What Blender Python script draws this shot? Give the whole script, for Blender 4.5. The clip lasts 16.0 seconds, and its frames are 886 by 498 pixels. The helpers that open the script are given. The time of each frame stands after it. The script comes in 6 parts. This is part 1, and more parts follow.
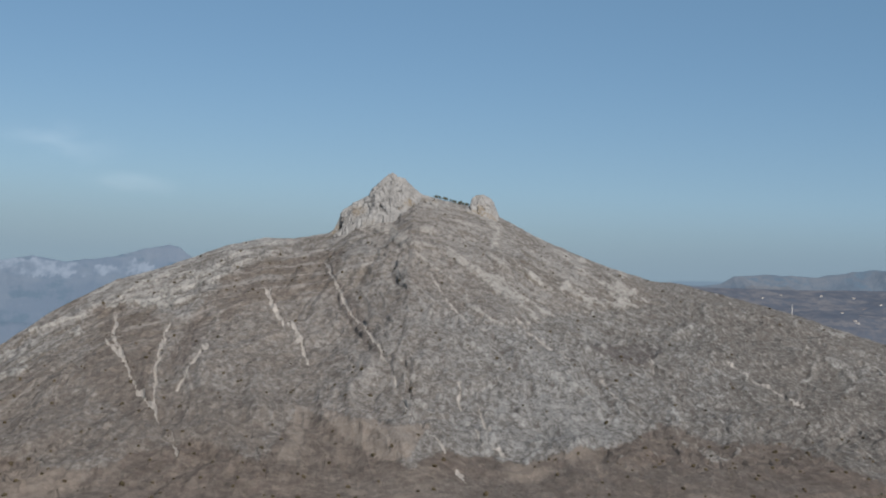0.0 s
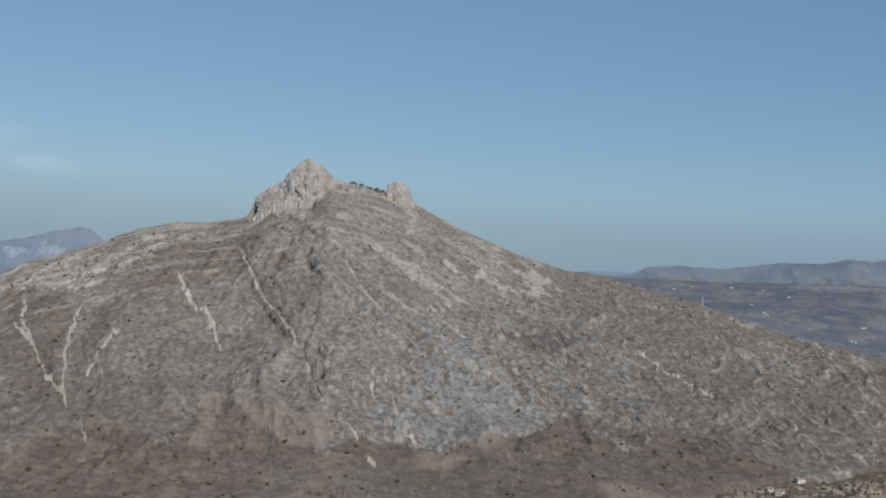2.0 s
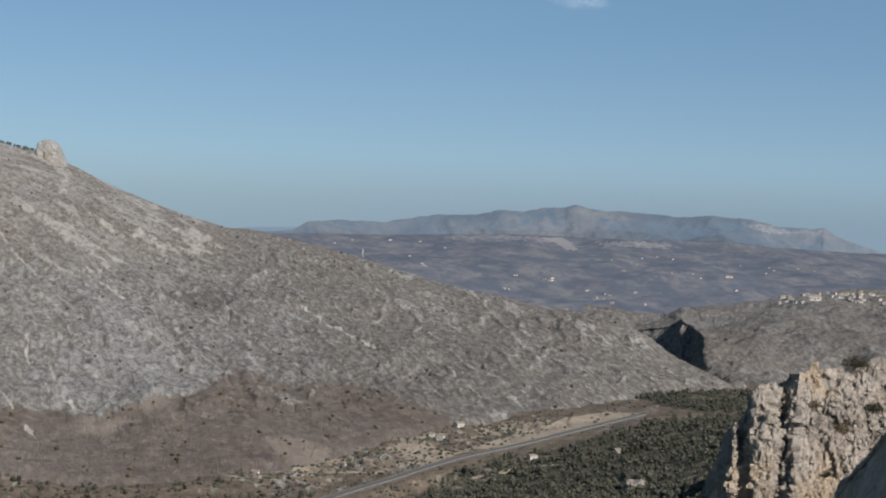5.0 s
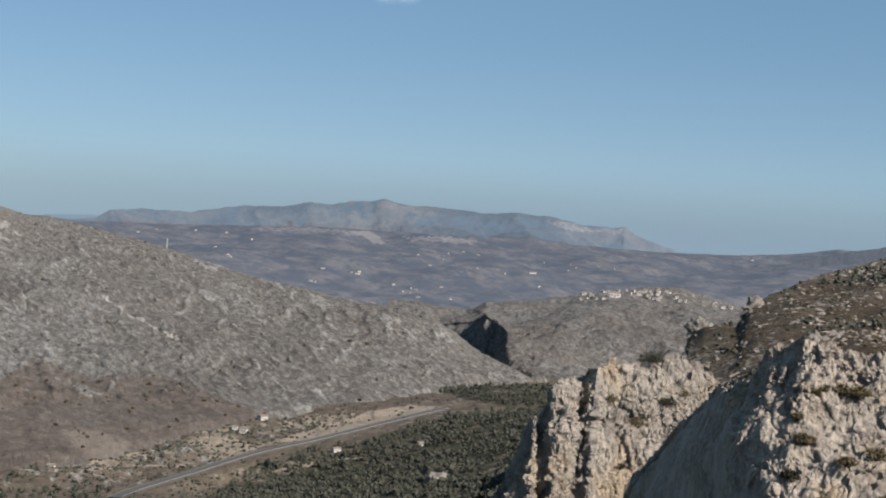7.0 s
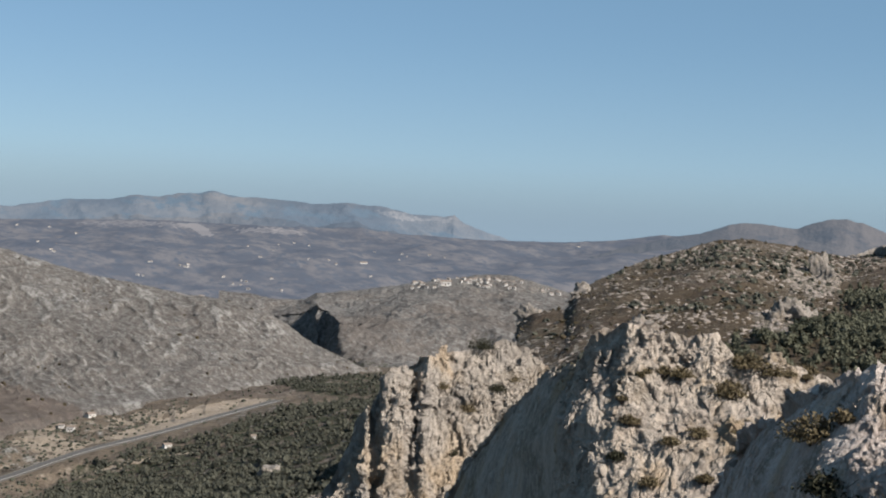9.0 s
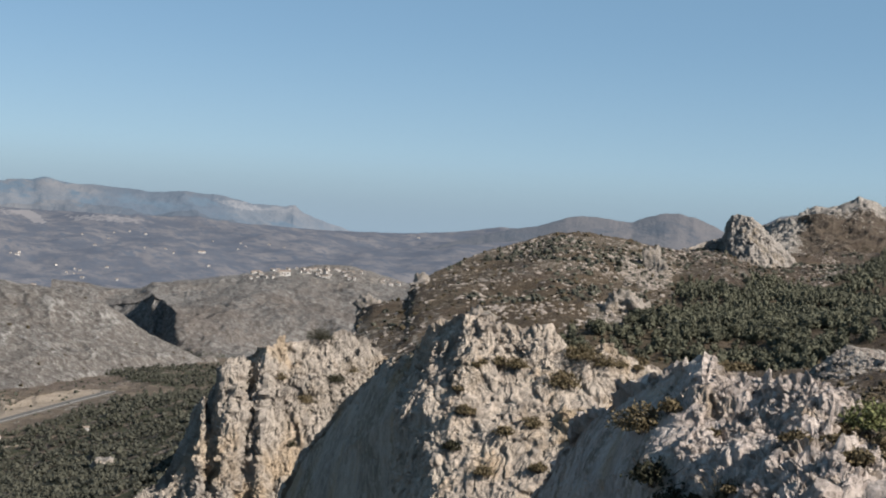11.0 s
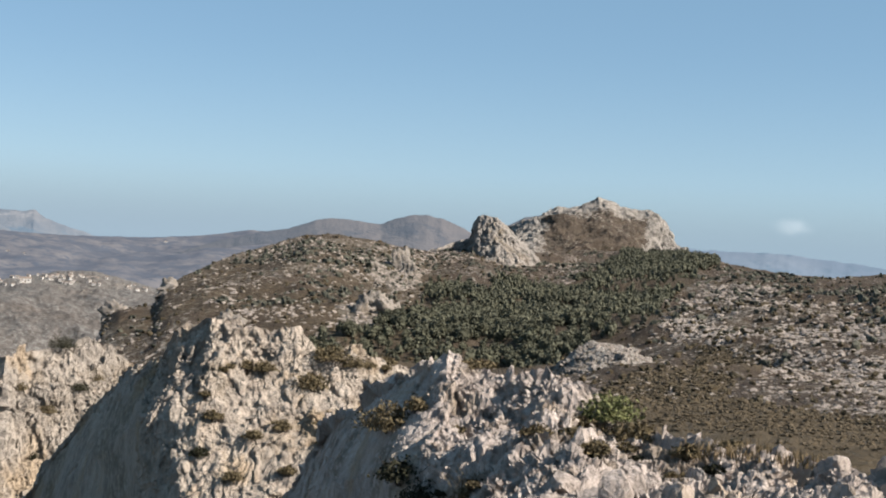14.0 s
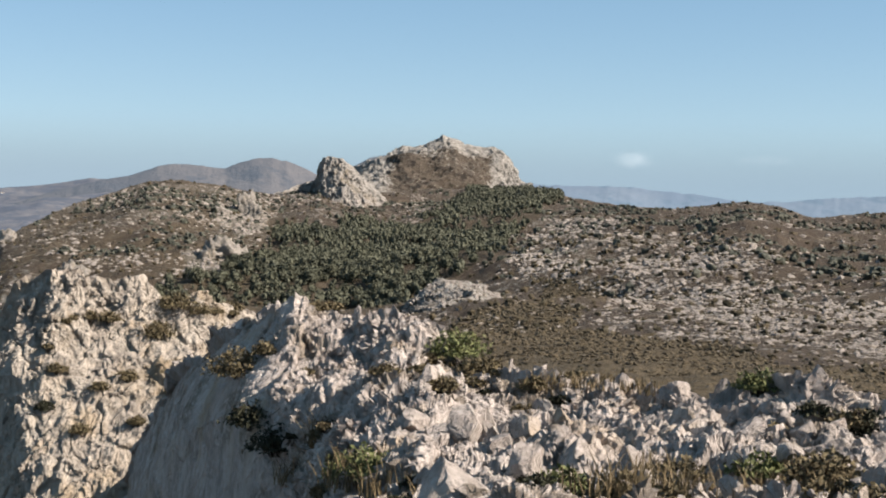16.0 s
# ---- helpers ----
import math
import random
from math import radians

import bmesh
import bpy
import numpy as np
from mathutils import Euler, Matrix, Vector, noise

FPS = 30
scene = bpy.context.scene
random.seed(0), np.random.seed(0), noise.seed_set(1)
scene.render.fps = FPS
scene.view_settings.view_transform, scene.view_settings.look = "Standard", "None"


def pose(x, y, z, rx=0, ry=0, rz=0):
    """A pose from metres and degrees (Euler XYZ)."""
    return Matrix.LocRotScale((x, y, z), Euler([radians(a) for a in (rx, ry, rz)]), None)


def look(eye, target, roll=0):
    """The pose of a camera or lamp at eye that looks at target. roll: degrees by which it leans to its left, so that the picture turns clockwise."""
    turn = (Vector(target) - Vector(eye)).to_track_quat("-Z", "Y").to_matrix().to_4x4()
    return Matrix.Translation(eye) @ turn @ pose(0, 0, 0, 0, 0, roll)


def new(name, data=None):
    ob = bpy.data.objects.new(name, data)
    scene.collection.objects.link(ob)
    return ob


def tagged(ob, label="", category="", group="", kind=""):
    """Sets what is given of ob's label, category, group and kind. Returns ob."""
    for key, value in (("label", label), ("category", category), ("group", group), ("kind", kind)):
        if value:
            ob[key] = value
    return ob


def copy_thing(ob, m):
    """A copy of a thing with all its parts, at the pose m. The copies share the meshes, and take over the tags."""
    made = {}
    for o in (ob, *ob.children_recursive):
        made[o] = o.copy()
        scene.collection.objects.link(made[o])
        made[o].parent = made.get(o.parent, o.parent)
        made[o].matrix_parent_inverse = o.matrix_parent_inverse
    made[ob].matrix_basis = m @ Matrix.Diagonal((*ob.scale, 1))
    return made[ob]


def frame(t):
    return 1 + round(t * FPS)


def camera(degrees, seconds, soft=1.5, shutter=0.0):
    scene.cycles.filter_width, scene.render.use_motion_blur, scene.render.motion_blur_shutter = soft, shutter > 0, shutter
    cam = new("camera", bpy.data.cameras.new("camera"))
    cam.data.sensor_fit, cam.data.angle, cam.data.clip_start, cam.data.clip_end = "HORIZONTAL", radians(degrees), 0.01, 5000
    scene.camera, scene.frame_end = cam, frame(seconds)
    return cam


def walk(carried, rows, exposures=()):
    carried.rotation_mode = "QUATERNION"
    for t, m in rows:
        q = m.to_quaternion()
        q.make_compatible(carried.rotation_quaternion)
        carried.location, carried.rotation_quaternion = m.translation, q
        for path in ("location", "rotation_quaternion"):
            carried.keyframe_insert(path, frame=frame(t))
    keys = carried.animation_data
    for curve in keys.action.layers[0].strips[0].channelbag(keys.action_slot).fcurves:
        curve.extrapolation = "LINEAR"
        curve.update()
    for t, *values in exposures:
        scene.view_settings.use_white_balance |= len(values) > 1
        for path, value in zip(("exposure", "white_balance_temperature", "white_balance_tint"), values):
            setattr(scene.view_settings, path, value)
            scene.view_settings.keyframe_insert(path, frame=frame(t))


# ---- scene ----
# ---- camera: turning on the summit, held at arm's length ----
cam = camera(34.3, 16.0, soft=1.95)
ARM = 0.35
TURNS = [
    (0.0, -0.02, 0.70, -3.12),
    (0.5, -0.74, 0.50, -3.66),
    (1.0, -1.62, 0.49, -3.97),
    (1.5, -2.57, 0.52, -4.17),
    (2.0, -3.41, 0.40, -3.92),
    (2.5, -4.06, 0.10, -4.05),
    (3.0, -4.84, -0.59, -4.29),
    (3.5, -8.53, 0.13, -2.96),
    (4.0, -11.88, -0.16, -2.63),
    (4.5, -15.09, -0.48, -2.74),
    (5.0, -16.91, -0.62, -2.50),
    (5.2, -17.61, -0.71, -2.45),
    (7.3, -25.57, -0.50, -3.55),
    (7.5, -26.17, -0.56, -3.42),
    (8.0, -27.81, -0.65, -3.44),
    (8.5, -29.75, -0.56, -3.07),
    (9.0, -31.35, -0.50, -2.82),
    (11.5, -39.31, -0.40, -3.46),
    (12.0, -40.85, -0.18, -3.33),
    (12.5, -42.45, -0.00, -3.14),
    (13.0, -44.20, 0.10, -3.00),
    (13.5, -46.06, 0.20, -2.91),
    (14.0, -47.70, 0.09, -2.71),
    (14.5, -49.23, -0.03, -2.22),
    (15.0, -50.68, -0.13, -1.62),
    (15.5, -52.36, -1.00, -0.45),
    (16.0, -53.82, -2.09, -0.98),
]
EXPOSURES = [(0.0, 0.52, 6400, 10), (3.0, 0.56, 6420, 10), (5.0, 0.68, 6500, 10), (9.0, 0.92, 6650, 10), (12.5, 1.10, 6820, 11), (16.0, 1.34, 6950, 11)]
walk(cam, [(t, pose(-ARM * math.sin(radians(yaw)), ARM * math.cos(radians(yaw)), 0, 90 + pitch, roll, yaw)) for t, yaw, pitch, roll in TURNS],
     EXPOSURES)

# ---- daylight ----
SUN_AZ, SUN_EL = 157.0, 36.0
world = bpy.data.worlds.new("sky")
scene.world = world
world.use_nodes = True
wn = world.node_tree
sky = wn.nodes.new("ShaderNodeTexSky")
sky.sky_type, sky.sun_disc = "NISHITA", False
sky.sun_elevation, sky.sun_rotation = radians(SUN_EL), radians(SUN_AZ)
sky.altitude, sky.air_density, sky.dust_density, sky.ozone_density = 300, 0.7, 0.7, 2.5
wn.nodes["Background"].inputs["Strength"].default_value = 0.034
wn.links.new(sky.outputs["Color"], wn.nodes["Background"].inputs["Color"])
haze = wn.nodes.new("ShaderNodeBackground")
haze.inputs["Color"].default_value, haze.inputs["Strength"].default_value = (0.21, 0.445, 0.63, 1), 0.20
both = wn.nodes.new("ShaderNodeAddShader")
wn.links.new(wn.nodes["Background"].outputs[0], both.inputs[0])
wn.links.new(haze.outputs[0], both.inputs[1])
wn.links.new(both.outputs[0], wn.nodes["World Output"].inputs["Surface"])
sun = new("sun", bpy.data.lights.new("sun", "SUN"))
sun.data.energy, sun.data.angle, sun.data.color = 5.0, radians(0.6), (1.0, 0.925, 0.845)
sun.matrix_world = look((0, 0, 0), (-math.sin(radians(SUN_AZ)) * math.cos(radians(SUN_EL)), -math.cos(radians(SUN_AZ)) * math.cos(radians(SUN_EL)), -math.sin(radians(SUN_EL))))
sun.location = (0, 0, 400)


# ---- number noise for the shapes ----
def stir(h):
    h = (h ^ (h >> np.uint32(15))) * np.uint32(2246822519)
    return (h ^ (h >> np.uint32(13))) * np.uint32(3266489917)


def corner(i, j, k, seed):
    """A scrambled 32-bit number for each lattice corner."""
    h = i.astype(np.uint32) * np.uint32(374761393) + np.uint32((seed * 974634777 + 12345) & 0xFFFFFFFF)
    h = stir(h) + j.astype(np.uint32) * np.uint32(668265263)
    h = stir(stir(h) + k.astype(np.uint32) * np.uint32(1442695041))
    return h ^ (h >> np.uint32(16))


def grain(p, seed=0):
    """Smooth noise of about -1 to 1 at the points p, worked out in blocks."""
    total = np.empty(len(p), np.float32)
    start = np.uint32((seed * 974634777 + 12345) & 0xFFFFFFFF)
    for k in range(0, len(p), 16384):
        q = p[k:k + 16384].T
        f = np.floor(q)
        u = (q - f).astype(np.float32)
        u = u * u * u * (u * (u * 6 - 15) + 10)
        i = f.astype(np.int64).astype(np.uint32)
        x, y, z = i[0] * np.uint32(374761393) + start, i[1] * np.uint32(668265263), i[2] * np.uint32(1442695041)
        sides = []
        for a in (0, 1):
            hx = stir(x + np.uint32(374761393 * a))
            rows = []
            for b in (0, 1):
                hy = stir(hx + y + np.uint32(668265263 * b))
                ends = []
                for c in (0, 1):
                    h = stir(hy + z + np.uint32(1442695041 * c))
                    ends.append((h ^ (h >> np.uint32(16))).astype(np.float32))
                rows.append(ends[0] + (ends[1] - ends[0]) * u[2])
            sides.append(rows[0] + (rows[1] - rows[0]) * u[1])
        total[k:k + 16384] = (sides[0] + (sides[1] - sides[0]) * u[0]) * np.float32(1 / 2147483648) - 1
    return total.astype(float)


def fbm(p, octaves=5, gain=0.5, seed=0):
    total, amp, norm = np.zeros(len(p)), 1.0, 0.0
    for o in range(octaves):
        total += amp * grain(p * 2.03 ** o + 17.3 * o, seed + o)
        norm += amp
        amp *= gain
    return total / norm * 1.6


def ridged(p, octaves=5, gain=0.5, seed=0):
    """Sharp crests: 0 in the hollows to about 1."""
    total, amp, norm = np.zeros(len(p)), 1.0, 0.0
    for o in range(octaves):
        total += amp * (1 - np.abs(grain(p * 2.1 ** o + 11.7 * o, seed + o))) ** 2
        norm += amp
        amp *= gain
    return total / norm


def cells(p, seed=0):
    """Distance to the nearest and the next nearest of scattered points, a number for the nearest, and a slanting face round it."""
    if len(p) > 16384:
        blocks = [cells(p[k:k + 16384], seed) for k in range(0, len(p), 16384)]
        return tuple(np.concatenate(column) for column in zip(*blocks))
    i0 = np.floor(p).astype(np.int64)
    d1, d2 = np.full(len(p), 81.0), np.full(len(p), 81.0)
    home, spot = i0.copy(), p.copy()
    for a in (-1, 0, 1):
        for b in (-1, 0, 1):
            for c in (-1, 0, 1):
                n = i0 + (a, b, c)
                q = np.stack([corner(n[:, 0], n[:, 1], n[:, 2], seed + s) / 4294967295.0 for s in (1, 2, 3)], 1) + n
                d = ((p - q) ** 2).sum(1)
                near = d < d1
                d2 = np.where(near, d1, np.minimum(d2, d))
                d1 = np.where(near, d, d1)
                home[near], spot[near] = n[near], q[near]
    who = corner(home[:, 0], home[:, 1], home[:, 2], seed + 9) / 4294967295.0
    lean = np.stack([corner(home[:, 0], home[:, 1], home[:, 2], seed + s) / 2147483647.5 - 1 for s in (11, 12, 13)], 1)
    return np.sqrt(d1), np.sqrt(d2), who, ((p - spot) * lean).sum(1)


def smooth(a, lo, hi):
    t = np.clip((a - lo) / (hi - lo), 0, 1)
    return t * t * (3 - 2 * t)


def inside(x, y, ring):
    """Whether the points lie in the ring of corners."""
    hit = np.zeros(len(x), bool)
    for (x0, y0), (x1, y1) in zip(ring, ring[1:] + ring[:1]):
        cross = (y0 > y) != (y1 > y)
        hit ^= cross & (x < (x1 - x0) * (y - y0) / (y1 - y0 + 1e-12) + x0)
    return hit


def zone(az, el, ring, ragged=0.25, seed=0, scale=1.5):
    """A patch of ground with a ragged edge, in bearings and heights as seen from the summit."""
    p = np.stack([az * scale, el * scale * 1.6, az * 0 + seed * 3.7], 1)
    return inside(az + ragged * fbm(p, 4, 0.6, seed), el + ragged * 0.6 * fbm(p + 31, 4, 0.6, seed + 5), ring).astype(float)


def near_line(az, el, line):
    """Distance in degrees from a broken line of bearings and heights."""
    best = np.full(len(az), 99.0)
    for (a0, e0), (a1, e1) in zip(line, line[1:]):
        da, de = a1 - a0, e1 - e0
        t = np.clip(((az - a0) * da + (el - e0) * de) / (da * da + de * de), 0, 1)
        best = np.minimum(best, np.hypot(az - a0 - t * da, el - e0 - t * de))
    return best


# ---- meshes ----
def mesh_object(name, verts, faces, material, parent=None, attrs=None, smooth_shade=True):
    """One mesh object from arrays; faces all of one length."""
    me = bpy.data.meshes.new(name)
    verts, faces = np.asarray(verts, float), np.asarray(faces, np.int64)
    n, k = faces.shape
    me.vertices.add(len(verts))
    me.vertices.foreach_set("co", verts.astype(np.float32).ravel())
    me.loops.add(n * k)
    me.loops.foreach_set("vertex_index", faces.astype(np.int32).ravel())
    me.polygons.add(n)
    me.polygons.foreach_set("loop_start", (np.arange(n) * k).astype(np.int32))
    me.polygons.foreach_set("loop_total", np.full(n, k, np.int32))
    me.polygons.foreach_set("use_smooth", np.full(n, smooth_shade, bool))
    for key, values in (attrs or {}).items():
        me.attributes.new(key, "FLOAT", "POINT").data.foreach_set("value", np.asarray(values, np.float32))
    me.update(calc_edges=True)
    me.materials.append(material)
    ob = new(name, me)
    if parent:
        ob.parent = parent
    return ob


def part(name, bm, material, parent, label=""):
    me = bpy.data.meshes.new(name)
    bm.to_mesh(me)
    bm.free()
    me.materials.append(material)
    ob = new(name, me)
    ob.parent = parent
    return tagged(ob, label)


def bearing(az, el, dist):
    """A place by its bearing and height in degrees from the summit, and its distance over the ground."""
    a = np.radians(az)
    return np.stack([dist * np.sin(a), dist * np.cos(a), dist * np.tan(np.radians(el))], -1)


def along(line, az):
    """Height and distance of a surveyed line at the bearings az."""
    c = np.array(line)
    return np.interp(az, c[:, 0], c[:, 1]), np.interp(az, c[:, 0], c[:, 2])


def grid_normals(g):
    u = np.gradient(g, axis=1)
    v = np.gradient(g, axis=0)
    n = np.cross(u, v)
    return n / (np.linalg.norm(n, axis=2, keepdims=True) + 1e-12)


class Land:
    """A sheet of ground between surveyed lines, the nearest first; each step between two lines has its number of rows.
    behind: how far the back of the last line falls away (metres on, metres down)."""

    def __init__(self, lines, steps, az0, az1, columns, behind=(60, 40), bulge=None, wander=0.0, seed=0, skirt=None):
        az = np.linspace(az0, az1, columns)
        rows = []
        known = [along(l, az) for l in lines]
        if wander:
            q = np.stack([az * 3, az * 0, az * 0 + seed], 1)
            e, d = known[-1]
            known[-1] = (e + wander * fbm(q, 6, 0.6, seed), d)
        zs = [(d, d * np.tan(np.radians(e))) for e, d in known]
        if skirt:
            d0, z0 = zs[0]
            for j in (1.0, 0.66, 0.33):
                rows.append((d0 - skirt[0] * j, z0 - skirt[1] * j, 0.0))
        for k, n in enumerate(steps):
            (d0, z0), (d1, z1) = zs[k], zs[k + 1]
            for s in np.arange(n) / n:
                b = (bulge[k] if bulge else 0) * math.sin(math.pi * s)
                rows.append((d0 + (d1 - d0) * s, z0 + (z1 - z0) * s + b, k + s))
        d1, z1 = zs[-1]
        rows.append((d1, z1, len(steps)))
        for j in range(1, 9):
            rows.append((d1 + behind[0] * (j / 8), z1 - behind[1] * (j / 8) ** 1.4, len(steps) + j / 8))
        dist = np.array([r[0] for r in rows])
        a = np.radians(az)[None, :]
        self.g = np.stack([dist * np.sin(a), dist * np.cos(a), np.array([r[1] for r in rows])], 2)
        self.s = np.repeat(np.array([r[2] for r in rows])[:, None], columns, 1).ravel()
        self.az = np.repeat(az[None, :], len(rows), 0).ravel()
        self.attrs = {}
        self.shape = self.g.shape[:2]

    @property
    def p(self):
        return self.g.reshape(-1, 3)

    @property
    def el(self):
        p = self.p
        return np.degrees(np.arctan2(p[:, 2], np.hypot(p[:, 0], p[:, 1])))

    def push(self, amount, up=0.0):
        """Move the surface along its normal, or part of it straight up."""
        n = -grid_normals(self.g)
        flip = np.where((n * self.g).sum(2, keepdims=True) > 0, -1, 1)
        n = n * flip
        n = n * (1 - up) + np.array([0, 0, 1.0]) * up
        self.g = self.g + n * amount.reshape(self.shape)[:, :, None]

    def lift(self, amount):
        self.g = self.g + np.array([0, 0, 1.0]) * amount.reshape(self.shape)[:, :, None]

    def build_split(self, names, cuts, material, parent):
        """The same sheet as several parts, cut along bearings."""
        r, c = self.shape
        col = np.round(np.interp(cuts, self.az[:c], np.arange(c))).astype(int)
        edges = [0, *col, c - 1]
        for name, a, b in zip(names, edges, edges[1:]):
            w = b - a + 1
            i = (np.arange(r - 1)[:, None] * w + np.arange(w - 1)[None, :]).ravel()
            attrs = {k: v.reshape(r, c)[:, a:b + 1].ravel() for k, v in self.attrs.items()}
            mesh_object(name, self.g[:, a:b + 1].reshape(-1, 3), np.stack([i, i + 1, i + w + 1, i + w], 1), material, parent, attrs, False)

    def build(self, name, material, parent=None, label="", category="", kind=""):
        r, c = self.shape
        i = (np.arange(r - 1)[:, None] * c + np.arange(c - 1)[None, :]).ravel()
        faces = np.stack([i, i + 1, i + c + 1, i + c], 1)
        return tagged(mesh_object(name, self.p, faces, material, parent, self.attrs), label, category, "", kind)

    def spots(self, n, weight, rng):
        """n places on the sheet, thick where weight is high (by true area)."""
        r, c = self.shape
        g = self.g
        area = np.linalg.norm(np.cross(g[1:, :-1] - g[:-1, :-1], g[:-1, 1:] - g[:-1, :-1]), axis=2)
        w = weight.reshape(r, c)[:-1, :-1] * area
        k = rng.choice(w.size, n, p=(w / w.sum()).ravel())
        i, j = np.unravel_index(k, w.shape)
        u, v = rng.random(n)[:, None], rng.random(n)[:, None]
        return g[i, j] * (1 - u) * (1 - v) + g[i + 1, j] * u * (1 - v) + g[i, j + 1] * (1 - u) * v + g[i + 1, j + 1] * u * v

    def at(self, az, el):
        """The place on the front of the sheet that is seen at that bearing and height."""
        k = np.argmin((self.az - az) ** 2 + (self.el - el) ** 2 + 100 * (self.s > self.s.max() - 0.99))
        return self.p[k]


def scatter(shapes, places, sizes, rng, squash=(1, 1), tilt=0.0):
    """Many small shapes joined into one set of arrays."""
    vs, fs, base = [], [], 0
    kind = rng.integers(len(shapes), size=len(places))
    for k, (v, f) in enumerate(shapes):
        at, size = places[kind == k], sizes[kind == k]
        n = len(at)
        if not n:
            continue
        grow = np.stack([size * rng.uniform(0.8, 1.25, n), size * rng.uniform(0.8, 1.25, n), size * rng.uniform(*squash, n)], 1)
        w = v[None] * grow[:, None]
        x, y, z = w[..., 0], w[..., 1], w[..., 2]
        lean = rng.normal(size=(n, 2, 1)) * tilt
        y, z = y * np.cos(lean[:, 0]) - z * np.sin(lean[:, 0]), y * np.sin(lean[:, 0]) + z * np.cos(lean[:, 0])
        x, z = x * np.cos(lean[:, 1]) + z * np.sin(lean[:, 1]), z * np.cos(lean[:, 1]) - x * np.sin(lean[:, 1])
        a = rng.random((n, 1)) * 6.283
        w = np.stack([x * np.cos(a) - y * np.sin(a), x * np.sin(a) + y * np.cos(a), z], 2) + at[:, None]
        vs.append(w.reshape(-1, 3))
        fs.append((f[None] + base + np.arange(n)[:, None, None] * len(v)).reshape(-1, f.shape[1]))
        base += n * len(v)
    return np.concatenate(vs), np.concatenate(fs)


def ball(level):
    bm = bmesh.new()
    bmesh.ops.create_icosphere(bm, subdivisions=level, radius=1)
    bm.verts.ensure_lookup_table()
    v = np.array([x.co[:] for x in bm.verts])
    f = np.array([[x.index for x in y.verts] for y in bm.faces])
    bm.free()
    return v, f


def stone(seed, level=2, rough=0.35):
    """An angular stone: a ball cut by flat faces."""
    rng = np.random.default_rng(seed)
    v, f = ball(level)
    v = v * rng.uniform(0.75, 1.2, 3)
    for _ in range(9):
        n = rng.normal(size=3)
        n /= np.linalg.norm(n)
        d = rng.uniform(0.45, 0.8)
        over = np.maximum(v @ n - d, 0)
        v = v - over[:, None] * n * 0.92
    v = v * (1 + rough * 0.35 * fbm(v * 2.3 + seed, 3, 0.55, seed))[:, None]
    return v, f


def clump(seed, blobs=10, flat=0.8, spread=0.62, size=(0.28, 0.48)):
    """A shrub of small leafy lumps with gaps, standing on its foot."""
    rng = np.random.default_rng(seed)
    v0, f0 = ball(1)
    vs, fs = [], []
    for b in range(blobs):
        d = rng.normal(size=3)
        d /= np.linalg.norm(d)
        d[2] = abs(d[2])
        c = d * spread * rng.uniform(0.5, 1.0) * (1, 1, flat)
        v = v0 * rng.uniform(*size) * rng.uniform(0.75, 1.2, 3) * (1 + 0.35 * rng.normal(size=(len(v0), 1)))
        vs.append(v + c + (0, 0, 0.18))
        fs.append(f0 + b * len(v0))
    return np.concatenate(vs), np.concatenate(fs)


def needle_crown(seed, tufts=44, wide=0.36, tall=0.44, size=0.13):
    """A rounded pine crown: a dark core wrapped in many small tufts of needles at all angles."""
    rng = np.random.default_rng(seed)
    d = rng.normal(size=(tufts, 3))
    d /= np.linalg.norm(d, axis=1, keepdims=True)
    shape = (1 + 0.30 * fbm(d * 2 + seed, 3, 0.6, seed))[:, None] * rng.uniform(0.72, 1.05, (tufts, 1))
    c = d * shape * (wide, wide, tall) + (0, 0, 0.56)
    u = rng.normal(size=(tufts, 3))
    u /= np.linalg.norm(u, axis=1, keepdims=True)
    w = np.cross(u, rng.normal(size=(tufts, 3)))
    w /= np.linalg.norm(w, axis=1, keepdims=True)
    k = size * rng.uniform(0.6, 1.3, (tufts, 1))
    v = np.stack([c - u * k, c + w * k * 0.7, c + u * k, c - w * k * 0.7], 1).reshape(-1, 3)
    i = np.arange(tufts)[:, None] * 4
    core, f = ball(1)
    core = core * (wide * 0.8, wide * 0.8, tall * 0.82) * (1 + 0.15 * rng.normal(size=(len(core), 1))) + (0, 0, 0.55)
    return np.concatenate([v, core]), np.concatenate([i + [0, 1, 2], i + [0, 2, 3], f + 4 * tufts])


